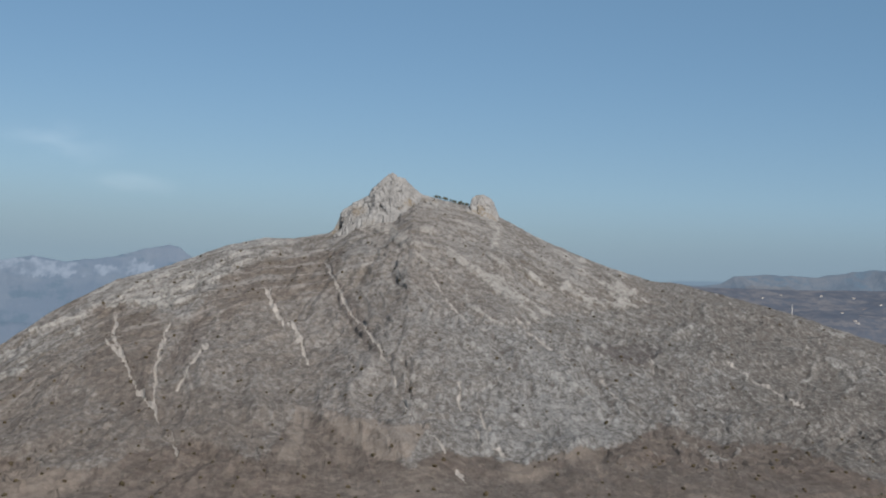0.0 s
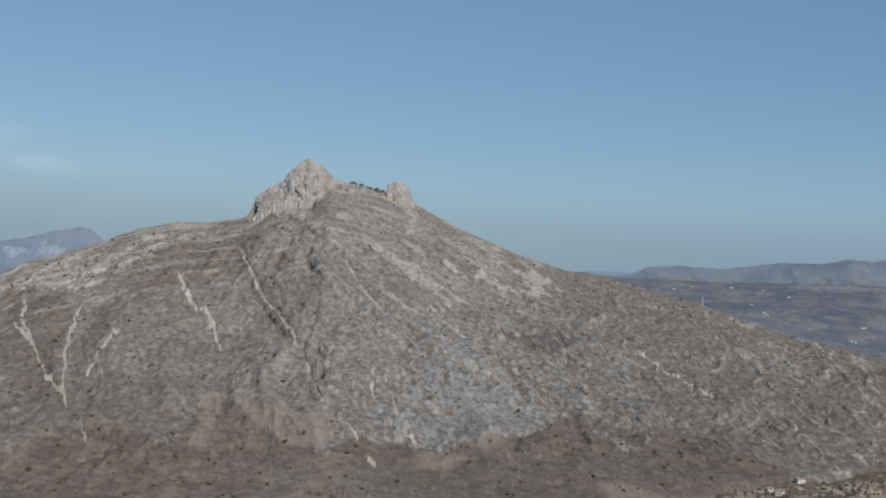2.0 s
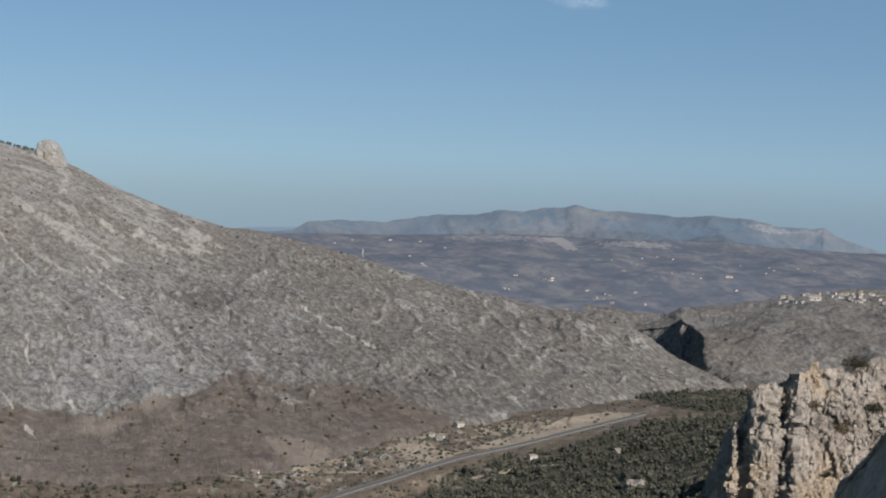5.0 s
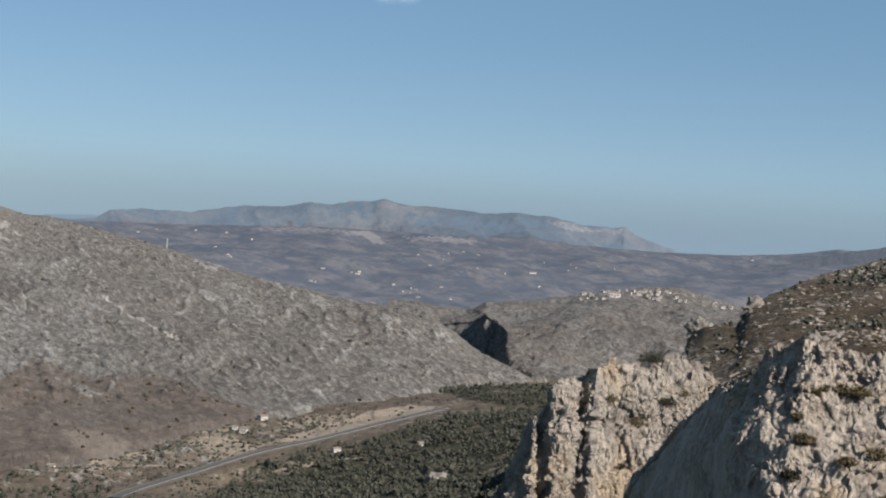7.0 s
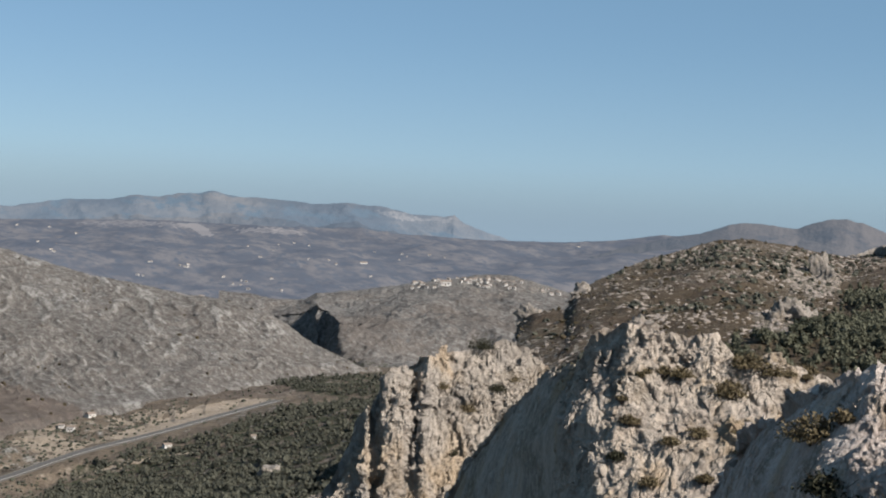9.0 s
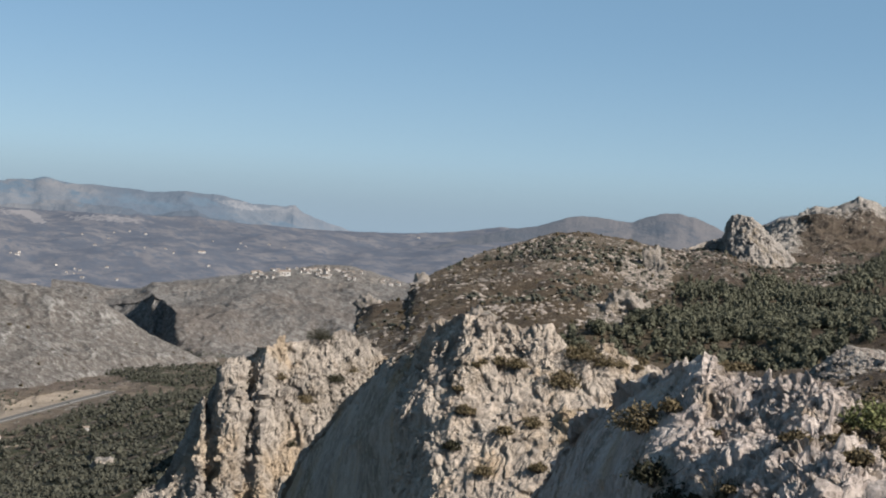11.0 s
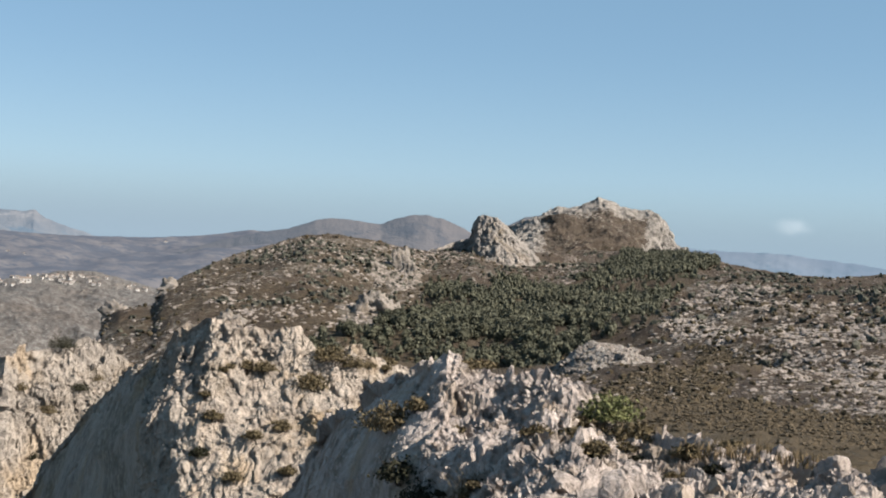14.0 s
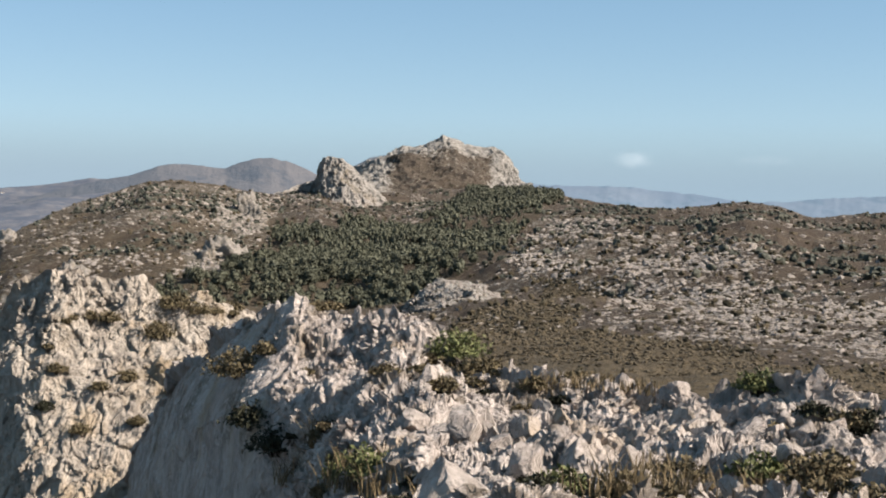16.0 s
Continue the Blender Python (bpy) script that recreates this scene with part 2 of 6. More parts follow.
# ---- materials ----
class Nodes:
    """Short calls for a node tree."""

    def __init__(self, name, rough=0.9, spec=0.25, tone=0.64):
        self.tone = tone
        self.m = bpy.data.materials.new(name)
        self.m.use_nodes = True
        self.t = self.m.node_tree
        self.out = self.t.nodes["Principled BSDF"]
        self.out.inputs["Roughness"].default_value = rough
        self.out.inputs["Specular IOR Level"].default_value = spec
        self.pos = self.t.nodes.new("ShaderNodeNewGeometry").outputs["Position"]

    def put(self, value, socket):
        if isinstance(value, (int, float)):
            socket.default_value = value
        elif isinstance(value, tuple):
            socket.default_value = (*value, 1.0) if len(socket.default_value) == 4 else value
        else:
            self.t.links.new(value, socket)

    def stretch(self, scale=(1, 1, 1), turn=(0, 0, 0), source=None):
        n = self.t.nodes.new("ShaderNodeMapping")
        self.put(source or self.pos, n.inputs["Vector"])
        n.inputs["Scale"].default_value = scale
        n.inputs["Rotation"].default_value = [radians(a) for a in turn]
        return n.outputs["Vector"]

    def noise(self, scale, detail=5, rough=0.6, vec=None, warp=0.0):
        n = self.t.nodes.new("ShaderNodeTexNoise")
        self.put(vec or self.pos, n.inputs["Vector"])
        n.inputs["Scale"].default_value = scale
        n.inputs["Detail"].default_value = detail
        n.inputs["Roughness"].default_value = rough
        n.inputs["Distortion"].default_value = warp
        return n.outputs["Fac"]

    def cell(self, scale, feature="F1", vec=None, out="Distance"):
        n = self.t.nodes.new("ShaderNodeTexVoronoi")
        n.feature = feature
        self.put(vec or self.pos, n.inputs["Vector"])
        n.inputs["Scale"].default_value = scale
        return n.outputs[out]

    def join(self, *values):
        n = self.t.nodes.new("ShaderNodeCombineXYZ")
        for value, socket in zip(values, n.inputs):
            self.put(value, socket)
        return n.outputs[0]

    def attr(self, name):
        n = self.t.nodes.new("ShaderNodeAttribute")
        n.attribute_name = name
        return n.outputs["Fac"]

    def math(self, op, a, b=0.0):
        n = self.t.nodes.new("ShaderNodeMath")
        n.operation = op
        self.put(a, n.inputs[0])
        self.put(b, n.inputs[1])
        return n.outputs[0]

    def step(self, value, lo, hi):
        n = self.t.nodes.new("ShaderNodeMapRange")
        n.interpolation_type = "SMOOTHSTEP"
        self.put(value, n.inputs["Value"])
        n.inputs["From Min"].default_value = lo
        n.inputs["From Max"].default_value = hi
        return n.outputs[0]

    def mix(self, fac, a, b):
        n = self.t.nodes.new("ShaderNodeMix")
        n.data_type = "RGBA"
        self.put(fac, n.inputs[0])
        self.put(a, n.inputs[6])
        self.put(b, n.inputs[7])
        return n.outputs[2]

    def random(self, island=False):
        if island:
            return self.t.nodes.new("ShaderNodeNewGeometry").outputs["Random Per Island"]
        return self.t.nodes.new("ShaderNodeObjectInfo").outputs["Random"]

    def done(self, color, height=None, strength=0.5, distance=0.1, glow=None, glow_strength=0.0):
        # scales each base colour evenly, to balance sunlit ground against sky and exposure
        toned = self.t.nodes.new("ShaderNodeMix")
        toned.data_type, toned.blend_type = "RGBA", "MULTIPLY"
        self.put(1.0, toned.inputs[0])
        self.put(color, toned.inputs[6])
        self.put((self.tone, self.tone, self.tone), toned.inputs[7])
        self.put(toned.outputs[2], self.out.inputs["Base Color"])
        if height is not None:
            n = self.t.nodes.new("ShaderNodeBump")
            n.inputs["Strength"].default_value = strength
            n.inputs["Distance"].default_value = distance
            self.put(height, n.inputs["Height"])
            self.t.links.new(n.outputs["Normal"], self.out.inputs["Normal"])
        if glow is not None:
            self.put(glow, self.out.inputs["Emission Color"])
            self.out.inputs["Emission Strength"].default_value = glow_strength
        return self.m


def limestone(name, unit, pale=(0.47, 0.415, 0.35), grey=(0.30, 0.268, 0.232), ochre=(0.45, 0.34, 0.22), ochre_much=0.5, tone=0.64):
    """Weathered limestone; unit is the size in metres of its larger stains."""
    n = Nodes(name, 0.92, 0.2, tone)
    tall = n.stretch((1, 1, 0.45))
    c = n.mix(n.step(n.noise(1.3 / unit, 6, 0.64, tall), 0.36, 0.64), grey, pale)
    c = n.mix(n.math("MULTIPLY", n.step(n.noise(7 / unit, 6, 0.72, tall), 0.42, 0.66), 0.7), c, (pale[0] * 1.12, pale[1] * 1.13, pale[2] * 1.15))
    och = n.math("MULTIPLY", n.step(n.noise(0.6 / unit, 4, 0.55, tall), 0.52, 0.68), ochre_much)
    c = n.mix(och, c, ochre)
    och2 = n.math("MULTIPLY", n.step(n.noise(2.2 / unit, 5, 0.6), 0.58, 0.72), 0.4 * ochre_much)
    c = n.mix(och2, c, (0.40, 0.27, 0.17))
    lichen = n.math("MULTIPLY", n.step(n.noise(4.5 / unit, 6, 0.72, tall), 0.56, 0.66), 0.38)
    c = n.mix(lichen, c, (0.19, 0.175, 0.165))
    moss = n.attr("moss")
    c = n.mix(n.math("MULTIPLY", moss, n.step(n.noise(4 / unit, 5, 0.7), 0.40, 0.55)), c, (0.15, 0.112, 0.065))
    # pits are coloured darker as well as sunk in the bump
    pits = n.step(n.noise(10 / unit, 5, 0.75, tall), 0.48, 0.36)
    c = n.mix(n.math("MULTIPLY", pits, 0.22), c, (grey[0] * 0.46, grey[1] * 0.42, grey[2] * 0.40))
    h = n.math("ADD", n.noise(6 / unit, 8, 0.74, tall), n.math("MULTIPLY", n.cell(5 / unit, "DISTANCE_TO_EDGE", tall), 0.30))
    h = n.math("SUBTRACT", h, n.math("MULTIPLY", pits, 0.22))
    return n.done(c, h, 0.75, 0.13 * unit)


def hillside(name, unit, rock=(0.30, 0.29, 0.27), rock2=(0.21, 0.20, 0.19), soil=(0.14, 0.105, 0.075), soil2=(0.19, 0.15, 0.10),
             scrub=(0.055, 0.058, 0.035), bare=(0.42, 0.36, 0.27), lean=(0, 0, 0), tint=None, relief=0.6, run=(1.0, 0.4, 0.45), streaks=False, flow=False, tone=0.64):
    """Ground of rock, soil and scrub. Attributes: rock and scrub say how much of each, bare marks scree and cut banks, burnt dark old grass."""
    n = Nodes(name, 0.95, 0.15, tone)
    flow = n.stretch(run, lean)
    fine = n.noise(1 / unit, 7, 0.72, flow)
    big = n.noise(0.07 / unit, 5, 0.6, flow)
    r = n.mix(n.step(n.noise(0.5 / unit, 6, 0.7, flow), 0.40, 0.62), rock2, rock)
    r = n.mix(n.step(fine, 0.52, 0.68), r, (rock[0] * 1.3, rock[1] * 1.3, rock[2] * 1.28))
    s = n.mix(n.step(n.noise(0.35 / unit, 6, 0.65), 0.40, 0.62), soil, soil2)
    s = n.mix(n.step(n.noise(2.5 / unit, 4, 0.7), 0.5, 0.7), s, (soil[0] * 0.6, soil[1] * 0.6, soil[2] * 0.6))
    much = n.math("ADD", n.attr("rock"), n.math("MULTIPLY", n.math("SUBTRACT", n.math("ADD", n.math("MULTIPLY", fine, 0.72), n.math("MULTIPLY", big, 0.28)), 0.5), 2.6))
    c = n.mix(n.step(much, 0.34, 0.66), s, r)
    old = n.mix(n.step(n.noise(0.22 / unit, 6, 0.7), 0.40, 0.62), (0.072, 0.057, 0.051), (0.138, 0.112, 0.099))
    old = n.mix(n.math("MULTIPLY", n.step(n.noise(0.55 / unit, 5, 0.75), 0.54, 0.62), 0.7), old, (0.045, 0.040, 0.030))
    old = n.mix(n.math("MULTIPLY", n.step(n.noise(0.45 / unit, 5, 0.78), 0.56, 0.64), 0.65), old, (0.24, 0.20, 0.165))
    c = n.mix(n.math("MULTIPLY", n.attr("burnt"), n.step(n.noise(0.5 / unit, 6, 0.7), 0.20, 0.45)), c, old)
    dots = n.math("ADD", n.attr("scrub"), n.math("MULTIPLY", n.math("SUBTRACT", n.noise(0.8 / unit, 5, 0.75), 0.5), 2.2))
    c = n.mix(n.step(dots, 0.52, 0.68), c, n.mix(n.noise(2 / unit, 3), scrub, (scrub[0] * 0.5, scrub[1] * 0.55, scrub[2] * 0.5)))
    turf = n.mix(n.step(n.noise(0.9 / unit, 6, 0.7), 0.38, 0.64), (0.086, 0.067, 0.042), (0.130, 0.100, 0.062))
    c = n.mix(n.math("MULTIPLY", n.attr("meadow"), n.step(n.noise(0.35 / unit, 5, 0.65), 0.20, 0.42)), c, turf)
    b = n.mix(n.step(n.noise(0.6 / unit, 6, 0.7), 0.35, 0.7), bare, (bare[0] * 0.72, bare[1] * 0.7, bare[2] * 0.68))
    c = n.mix(n.step(n.math("ADD", n.attr("bare"), n.math("MULTIPLY", n.math("SUBTRACT", fine, 0.5), 0.9)), 0.40, 0.62), c, b)
    if streaks:
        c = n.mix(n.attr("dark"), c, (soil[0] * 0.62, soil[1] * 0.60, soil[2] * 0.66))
        clear = n.math("SUBTRACT", 1.0, n.math("MULTIPLY", n.attr("burnt"), 1.0))
        pale = (rock[0] * 1.38, rock[1] * 1.36, rock[2] * 1.32)
        if flow:
            rib_at = n.stretch((0.26, 0.085, 1), (0, 0, 0), n.join(n.attr("across"), n.attr("down"), 0.0))
            ribs = n.noise(1.0, 5, 0.72, rib_at, 0.3)
            c = n.mix(n.math("MULTIPLY", n.step(ribs, 0.50, 0.62), n.math("MULTIPLY", clear, 0.36)), c, pale)
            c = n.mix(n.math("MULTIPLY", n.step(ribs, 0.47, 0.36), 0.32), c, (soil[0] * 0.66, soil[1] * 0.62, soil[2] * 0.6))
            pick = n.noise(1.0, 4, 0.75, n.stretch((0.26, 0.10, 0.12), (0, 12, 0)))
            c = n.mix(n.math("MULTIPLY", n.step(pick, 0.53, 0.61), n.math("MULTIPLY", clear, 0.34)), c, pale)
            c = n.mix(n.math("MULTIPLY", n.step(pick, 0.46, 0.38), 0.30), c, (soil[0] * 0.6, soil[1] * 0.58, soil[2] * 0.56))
            bed_at = n.stretch((0.16, 0.016, 1), (0, 0, 0), n.join(n.attr("depth"), n.attr("bearing"), 3.0))
            band = n.noise(1.0, 5, 0.66, bed_at, 0.6)
            high = n.math("MULTIPLY", n.step(n.attr("depth"), 130, 40), n.step(n.attr("bearing"), 330, 120))
            c = n.mix(n.math("MULTIPLY", n.step(band, 0.50, 0.62), n.math("MULTIPLY", high, 0.75)), c, pale)
            c = n.mix(n.math("MULTIPLY", n.step(band, 0.47, 0.36), n.math("MULTIPLY", high, 0.75)), c, (soil[0] * 0.8, soil[1] * 0.74, soil[2] * 0.62))
        rib = n.step(n.math("ADD", n.attr("beds"), n.math("MULTIPLY", n.math("SUBTRACT", fine, 0.5), 0.7)), 0.36, 0.66)
        c = n.mix(n.math("MULTIPLY", rib, 0.85), c, (rock[0] * 1.5, rock[1] * 1.48, rock[2] * 1.42))
        speck = n.noise(0.17, 4, 0.8, n.stretch((1, 0.6, 0.8)))
        c = n.mix(n.math("MULTIPLY", n.step(speck, 0.50, 0.42), 0.62), c, (soil[0] * 0.58, soil[1] * 0.56, soil[2] * 0.55))
        grit = n.step(n.math("ADD", n.noise(0.24, 4, 0.8), n.math("MULTIPLY", n.math("SUBTRACT", n.attr("rock"), 0.5), 0.22)), 0.53, 0.62)
        c = n.mix(n.math("MULTIPLY", grit, n.math("MULTIPLY", clear, 0.42)), c, (rock[0] * 1.5, rock[1] * 1.5, rock[2] * 1.48))
        c = n.mix(n.math("MULTIPLY", n.attr("tan"), n.step(n.noise(0.3 / unit, 6, 0.7), 0.15, 0.45)), c, (0.250, 0.215, 0.186))
        if flow:
            c = n.mix(n.math("MULTIPLY", n.attr("warm"), 0.34), c, n.mix(n.step(n.noise(0.12, 5, 0.75), 0.40, 0.62), (0.125, 0.102, 0.088), (0.29, 0.248, 0.212)))
        run_out = n.step(n.math("ADD", n.attr("scree"), n.math("MULTIPLY", n.math("SUBTRACT", fine, 0.5), 0.5)), 0.34, 0.56)
        c = n.mix(n.math("MULTIPLY", run_out, 0.78), c, b)
    if tint:
        c = n.mix(tint[1], c, tint[0])
    h = n.math("ADD", n.math("MULTIPLY", fine, 1.0), n.math("MULTIPLY", n.noise(4 / unit, 5, 0.75), 0.35))
    return n.done(c, h, relief, unit)


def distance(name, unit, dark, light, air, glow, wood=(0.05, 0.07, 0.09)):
    """A far backdrop of hills; kilometres of bluish air are painted as glow and tint."""
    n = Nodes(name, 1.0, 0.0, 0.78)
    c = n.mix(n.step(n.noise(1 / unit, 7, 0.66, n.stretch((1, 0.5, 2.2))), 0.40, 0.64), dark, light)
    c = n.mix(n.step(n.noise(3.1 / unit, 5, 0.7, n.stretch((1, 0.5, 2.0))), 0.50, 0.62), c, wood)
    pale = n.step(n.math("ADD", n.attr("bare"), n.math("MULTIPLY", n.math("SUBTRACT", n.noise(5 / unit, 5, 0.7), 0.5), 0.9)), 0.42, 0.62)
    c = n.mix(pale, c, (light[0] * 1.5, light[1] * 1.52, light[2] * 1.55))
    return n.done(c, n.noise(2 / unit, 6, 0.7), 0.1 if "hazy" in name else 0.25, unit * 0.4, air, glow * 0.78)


def plain(name, color, vary=0.25, scale=8.0, rough=0.8, island=False, tone=0.64):
    n = Nodes(name, rough, 0.3, tone)
    c = n.mix(n.noise(scale, 5, 0.65), tuple(x * (1 - vary) for x in color), tuple(x * (1 + vary) for x in color))
    c = n.mix(n.math("MULTIPLY", n.random(island), 0.5), c, tuple(x * 0.65 for x in color))
    return n.done(c, n.noise(scale * 3, 4, 0.7), 0.3, 0.3 / scale)


def foliage(name, a, b, scale=3.0, island=True):
    n = Nodes(name, 0.75, 0.2)
    c = n.mix(n.random(island), a, b)
    c = n.mix(n.step(n.noise(scale, 4, 0.7), 0.45, 0.7), c, tuple(x * 0.72 for x in a))
    return n.done(c, n.noise(scale * 2, 4, 0.7), 0.5, 0.5 / scale)


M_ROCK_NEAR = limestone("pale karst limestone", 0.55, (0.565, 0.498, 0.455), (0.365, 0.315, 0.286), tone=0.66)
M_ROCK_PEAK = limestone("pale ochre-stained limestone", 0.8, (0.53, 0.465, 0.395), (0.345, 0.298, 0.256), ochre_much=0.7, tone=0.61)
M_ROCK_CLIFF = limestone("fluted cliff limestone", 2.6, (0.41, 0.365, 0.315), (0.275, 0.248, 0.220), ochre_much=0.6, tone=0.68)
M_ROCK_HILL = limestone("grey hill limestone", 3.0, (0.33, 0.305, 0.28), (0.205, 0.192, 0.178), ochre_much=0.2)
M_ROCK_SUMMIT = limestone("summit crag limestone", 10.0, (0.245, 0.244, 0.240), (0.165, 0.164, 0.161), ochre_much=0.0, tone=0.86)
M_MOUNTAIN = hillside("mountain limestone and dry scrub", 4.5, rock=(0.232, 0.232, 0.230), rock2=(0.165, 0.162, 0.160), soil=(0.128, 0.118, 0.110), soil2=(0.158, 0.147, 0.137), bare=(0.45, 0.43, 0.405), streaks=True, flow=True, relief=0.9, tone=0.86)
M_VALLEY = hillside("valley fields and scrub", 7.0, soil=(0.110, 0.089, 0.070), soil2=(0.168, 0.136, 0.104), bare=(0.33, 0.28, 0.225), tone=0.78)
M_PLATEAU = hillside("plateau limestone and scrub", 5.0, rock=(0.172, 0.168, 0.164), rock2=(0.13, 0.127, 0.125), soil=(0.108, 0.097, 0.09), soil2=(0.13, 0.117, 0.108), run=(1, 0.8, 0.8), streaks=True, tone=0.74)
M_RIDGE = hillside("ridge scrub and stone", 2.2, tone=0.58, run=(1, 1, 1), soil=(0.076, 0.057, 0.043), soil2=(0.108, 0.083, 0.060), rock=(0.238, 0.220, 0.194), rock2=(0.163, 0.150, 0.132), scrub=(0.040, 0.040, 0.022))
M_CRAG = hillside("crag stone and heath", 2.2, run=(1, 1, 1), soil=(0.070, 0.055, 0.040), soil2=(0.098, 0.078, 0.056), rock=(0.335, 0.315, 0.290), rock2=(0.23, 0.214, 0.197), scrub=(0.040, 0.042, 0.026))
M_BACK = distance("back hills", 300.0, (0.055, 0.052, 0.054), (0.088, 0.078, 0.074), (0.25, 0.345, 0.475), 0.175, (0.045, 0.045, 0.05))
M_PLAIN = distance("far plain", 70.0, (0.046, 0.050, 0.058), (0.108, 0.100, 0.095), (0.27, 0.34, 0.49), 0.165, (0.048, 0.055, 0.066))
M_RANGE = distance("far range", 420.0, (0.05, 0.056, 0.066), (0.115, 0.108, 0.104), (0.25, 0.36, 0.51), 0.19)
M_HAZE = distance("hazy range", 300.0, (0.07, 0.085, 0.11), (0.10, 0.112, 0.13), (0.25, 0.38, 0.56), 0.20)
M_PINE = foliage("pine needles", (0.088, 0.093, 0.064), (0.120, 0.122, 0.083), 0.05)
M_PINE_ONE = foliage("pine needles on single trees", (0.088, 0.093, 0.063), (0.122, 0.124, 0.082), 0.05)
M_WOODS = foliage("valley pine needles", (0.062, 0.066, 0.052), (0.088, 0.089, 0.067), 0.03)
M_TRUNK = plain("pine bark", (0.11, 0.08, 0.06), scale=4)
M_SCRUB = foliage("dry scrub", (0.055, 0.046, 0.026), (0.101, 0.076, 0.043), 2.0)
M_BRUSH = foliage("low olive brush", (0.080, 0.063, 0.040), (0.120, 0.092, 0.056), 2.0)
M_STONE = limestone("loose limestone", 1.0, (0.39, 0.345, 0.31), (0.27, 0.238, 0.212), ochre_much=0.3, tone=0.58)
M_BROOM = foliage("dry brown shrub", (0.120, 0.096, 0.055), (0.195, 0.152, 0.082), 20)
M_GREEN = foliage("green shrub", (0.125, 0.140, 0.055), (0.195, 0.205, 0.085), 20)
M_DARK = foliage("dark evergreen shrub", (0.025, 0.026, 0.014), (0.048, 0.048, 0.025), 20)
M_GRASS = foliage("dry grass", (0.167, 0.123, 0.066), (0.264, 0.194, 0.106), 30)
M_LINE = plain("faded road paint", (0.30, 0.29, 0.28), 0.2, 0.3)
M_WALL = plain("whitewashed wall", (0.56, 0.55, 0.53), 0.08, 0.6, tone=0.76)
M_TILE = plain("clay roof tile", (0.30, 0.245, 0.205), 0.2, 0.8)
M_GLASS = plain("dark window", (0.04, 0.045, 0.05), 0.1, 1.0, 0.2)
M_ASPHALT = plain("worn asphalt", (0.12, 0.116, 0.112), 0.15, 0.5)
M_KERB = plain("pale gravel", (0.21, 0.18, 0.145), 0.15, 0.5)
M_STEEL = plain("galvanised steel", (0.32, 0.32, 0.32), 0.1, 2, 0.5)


# ---- the mountain across the valley ----
MT_FOOT = [(-26, -12.5, 900), (-16.6, -10.8, 880), (-8, -10.6, 880), (0.1, -9.4, 900), (4.4, -10.1, 880), (7.2, -9.6, 900), (10.5, -9.2, 920), (13.1, -8.6, 960),
           (15.4, -7.85, 1010), (17.6, -7.4, 1060), (22, -6.65, 1150), (26.5, -5.75, 1290), (28.2, -5.45, 1340), (30, -5.6, 1380)]
MT_TOP = [(-26, -8.5, 1350), (-19, -5.2, 1450), (-16.93, -3.93, 1480), (-14.93, -2.46, 1530), (-12.87, -1.27, 1580), (-10.75, -0.54, 1640), (-8.6, 0.35, 1690), (-7.08, 0.78, 1720),
          (-5.96, 0.79, 1740), (-4.6, 1.1, 1760), (-3.6, 1.75, 1790), (-2.2, 2.2, 1800), (-1.25, 2.85, 1800), (-0.45, 2.74, 1810), (0.92, 2.46, 1820), (2.07, 2.15, 1820), (3.92, 1.27, 1800),
          (5.97, 0.52, 1780), (8.23, -0.14, 1760), (9.33, -0.17, 1750), (13.49, -1.03, 1690), (17.3, -2.08, 1620), (20.8, -2.68, 1560), (23.0, -2.93, 1520), (24.4, -3.28, 1490),
          (25.3, -3.79, 1470), (26.4, -4.51, 1440), (27.8, -5.09, 1400), (30, -6.2, 1390)]
land = Land([MT_FOOT, MT_TOP], [220], -24, 29.6, 860, behind=(260, 140), wander=0.03, seed=3, skirt=(60, 34))
p, az, el, s = land.p, land.az, land.el, np.clip(land.s, 0, 1)
fade = smooth(s, 0, 0.12) * (1 - 0.85 * smooth(s, 0.88, 1.0)) * (land.s <= 1.0)
ribs = ridged(p * (0.0065, 0.0022, 0.0026), 5, 0.5, 11) - 0.55
lumps = fbm(p * 0.009, 6, 0.55, 21)
beds = ridged(np.stack([p[:, 0] * 0.004 + p[:, 2] * 0.010, p[:, 1] * 0.0015, p[:, 2] * 0.012 + p[:, 0] * 0.004], 1), 5, 0.55, 31) - 0.5
turn = np.arctan2(p[:, 0] + 69.0, 1830.0 - p[:, 1]) + 0.10 * fbm(p * 0.004, 3, 0.5, 33)
reach = np.hypot(p[:, 0] + 69.0, p[:, 1] - 1830.0)
rays = ridged(np.stack([turn * 5.5, reach * 0.0012, turn * 0], 1), 5, 0.6, 36) - 0.55
rills = ridged(np.stack([turn * 34, reach * 0.004, turn * 0], 1), 4, 0.6, 38) - 0.5
land.push(fade * (11 * rays * smooth(reach, 60, 350) + 6 * ribs + 6 * lumps + 5 * beds * smooth(s, 0.35, 0.8) + 4.5 * rills * smooth(reach, 120, 400) + 3.5 * ridged(p * 0.05, 4, 0.6, 41)))
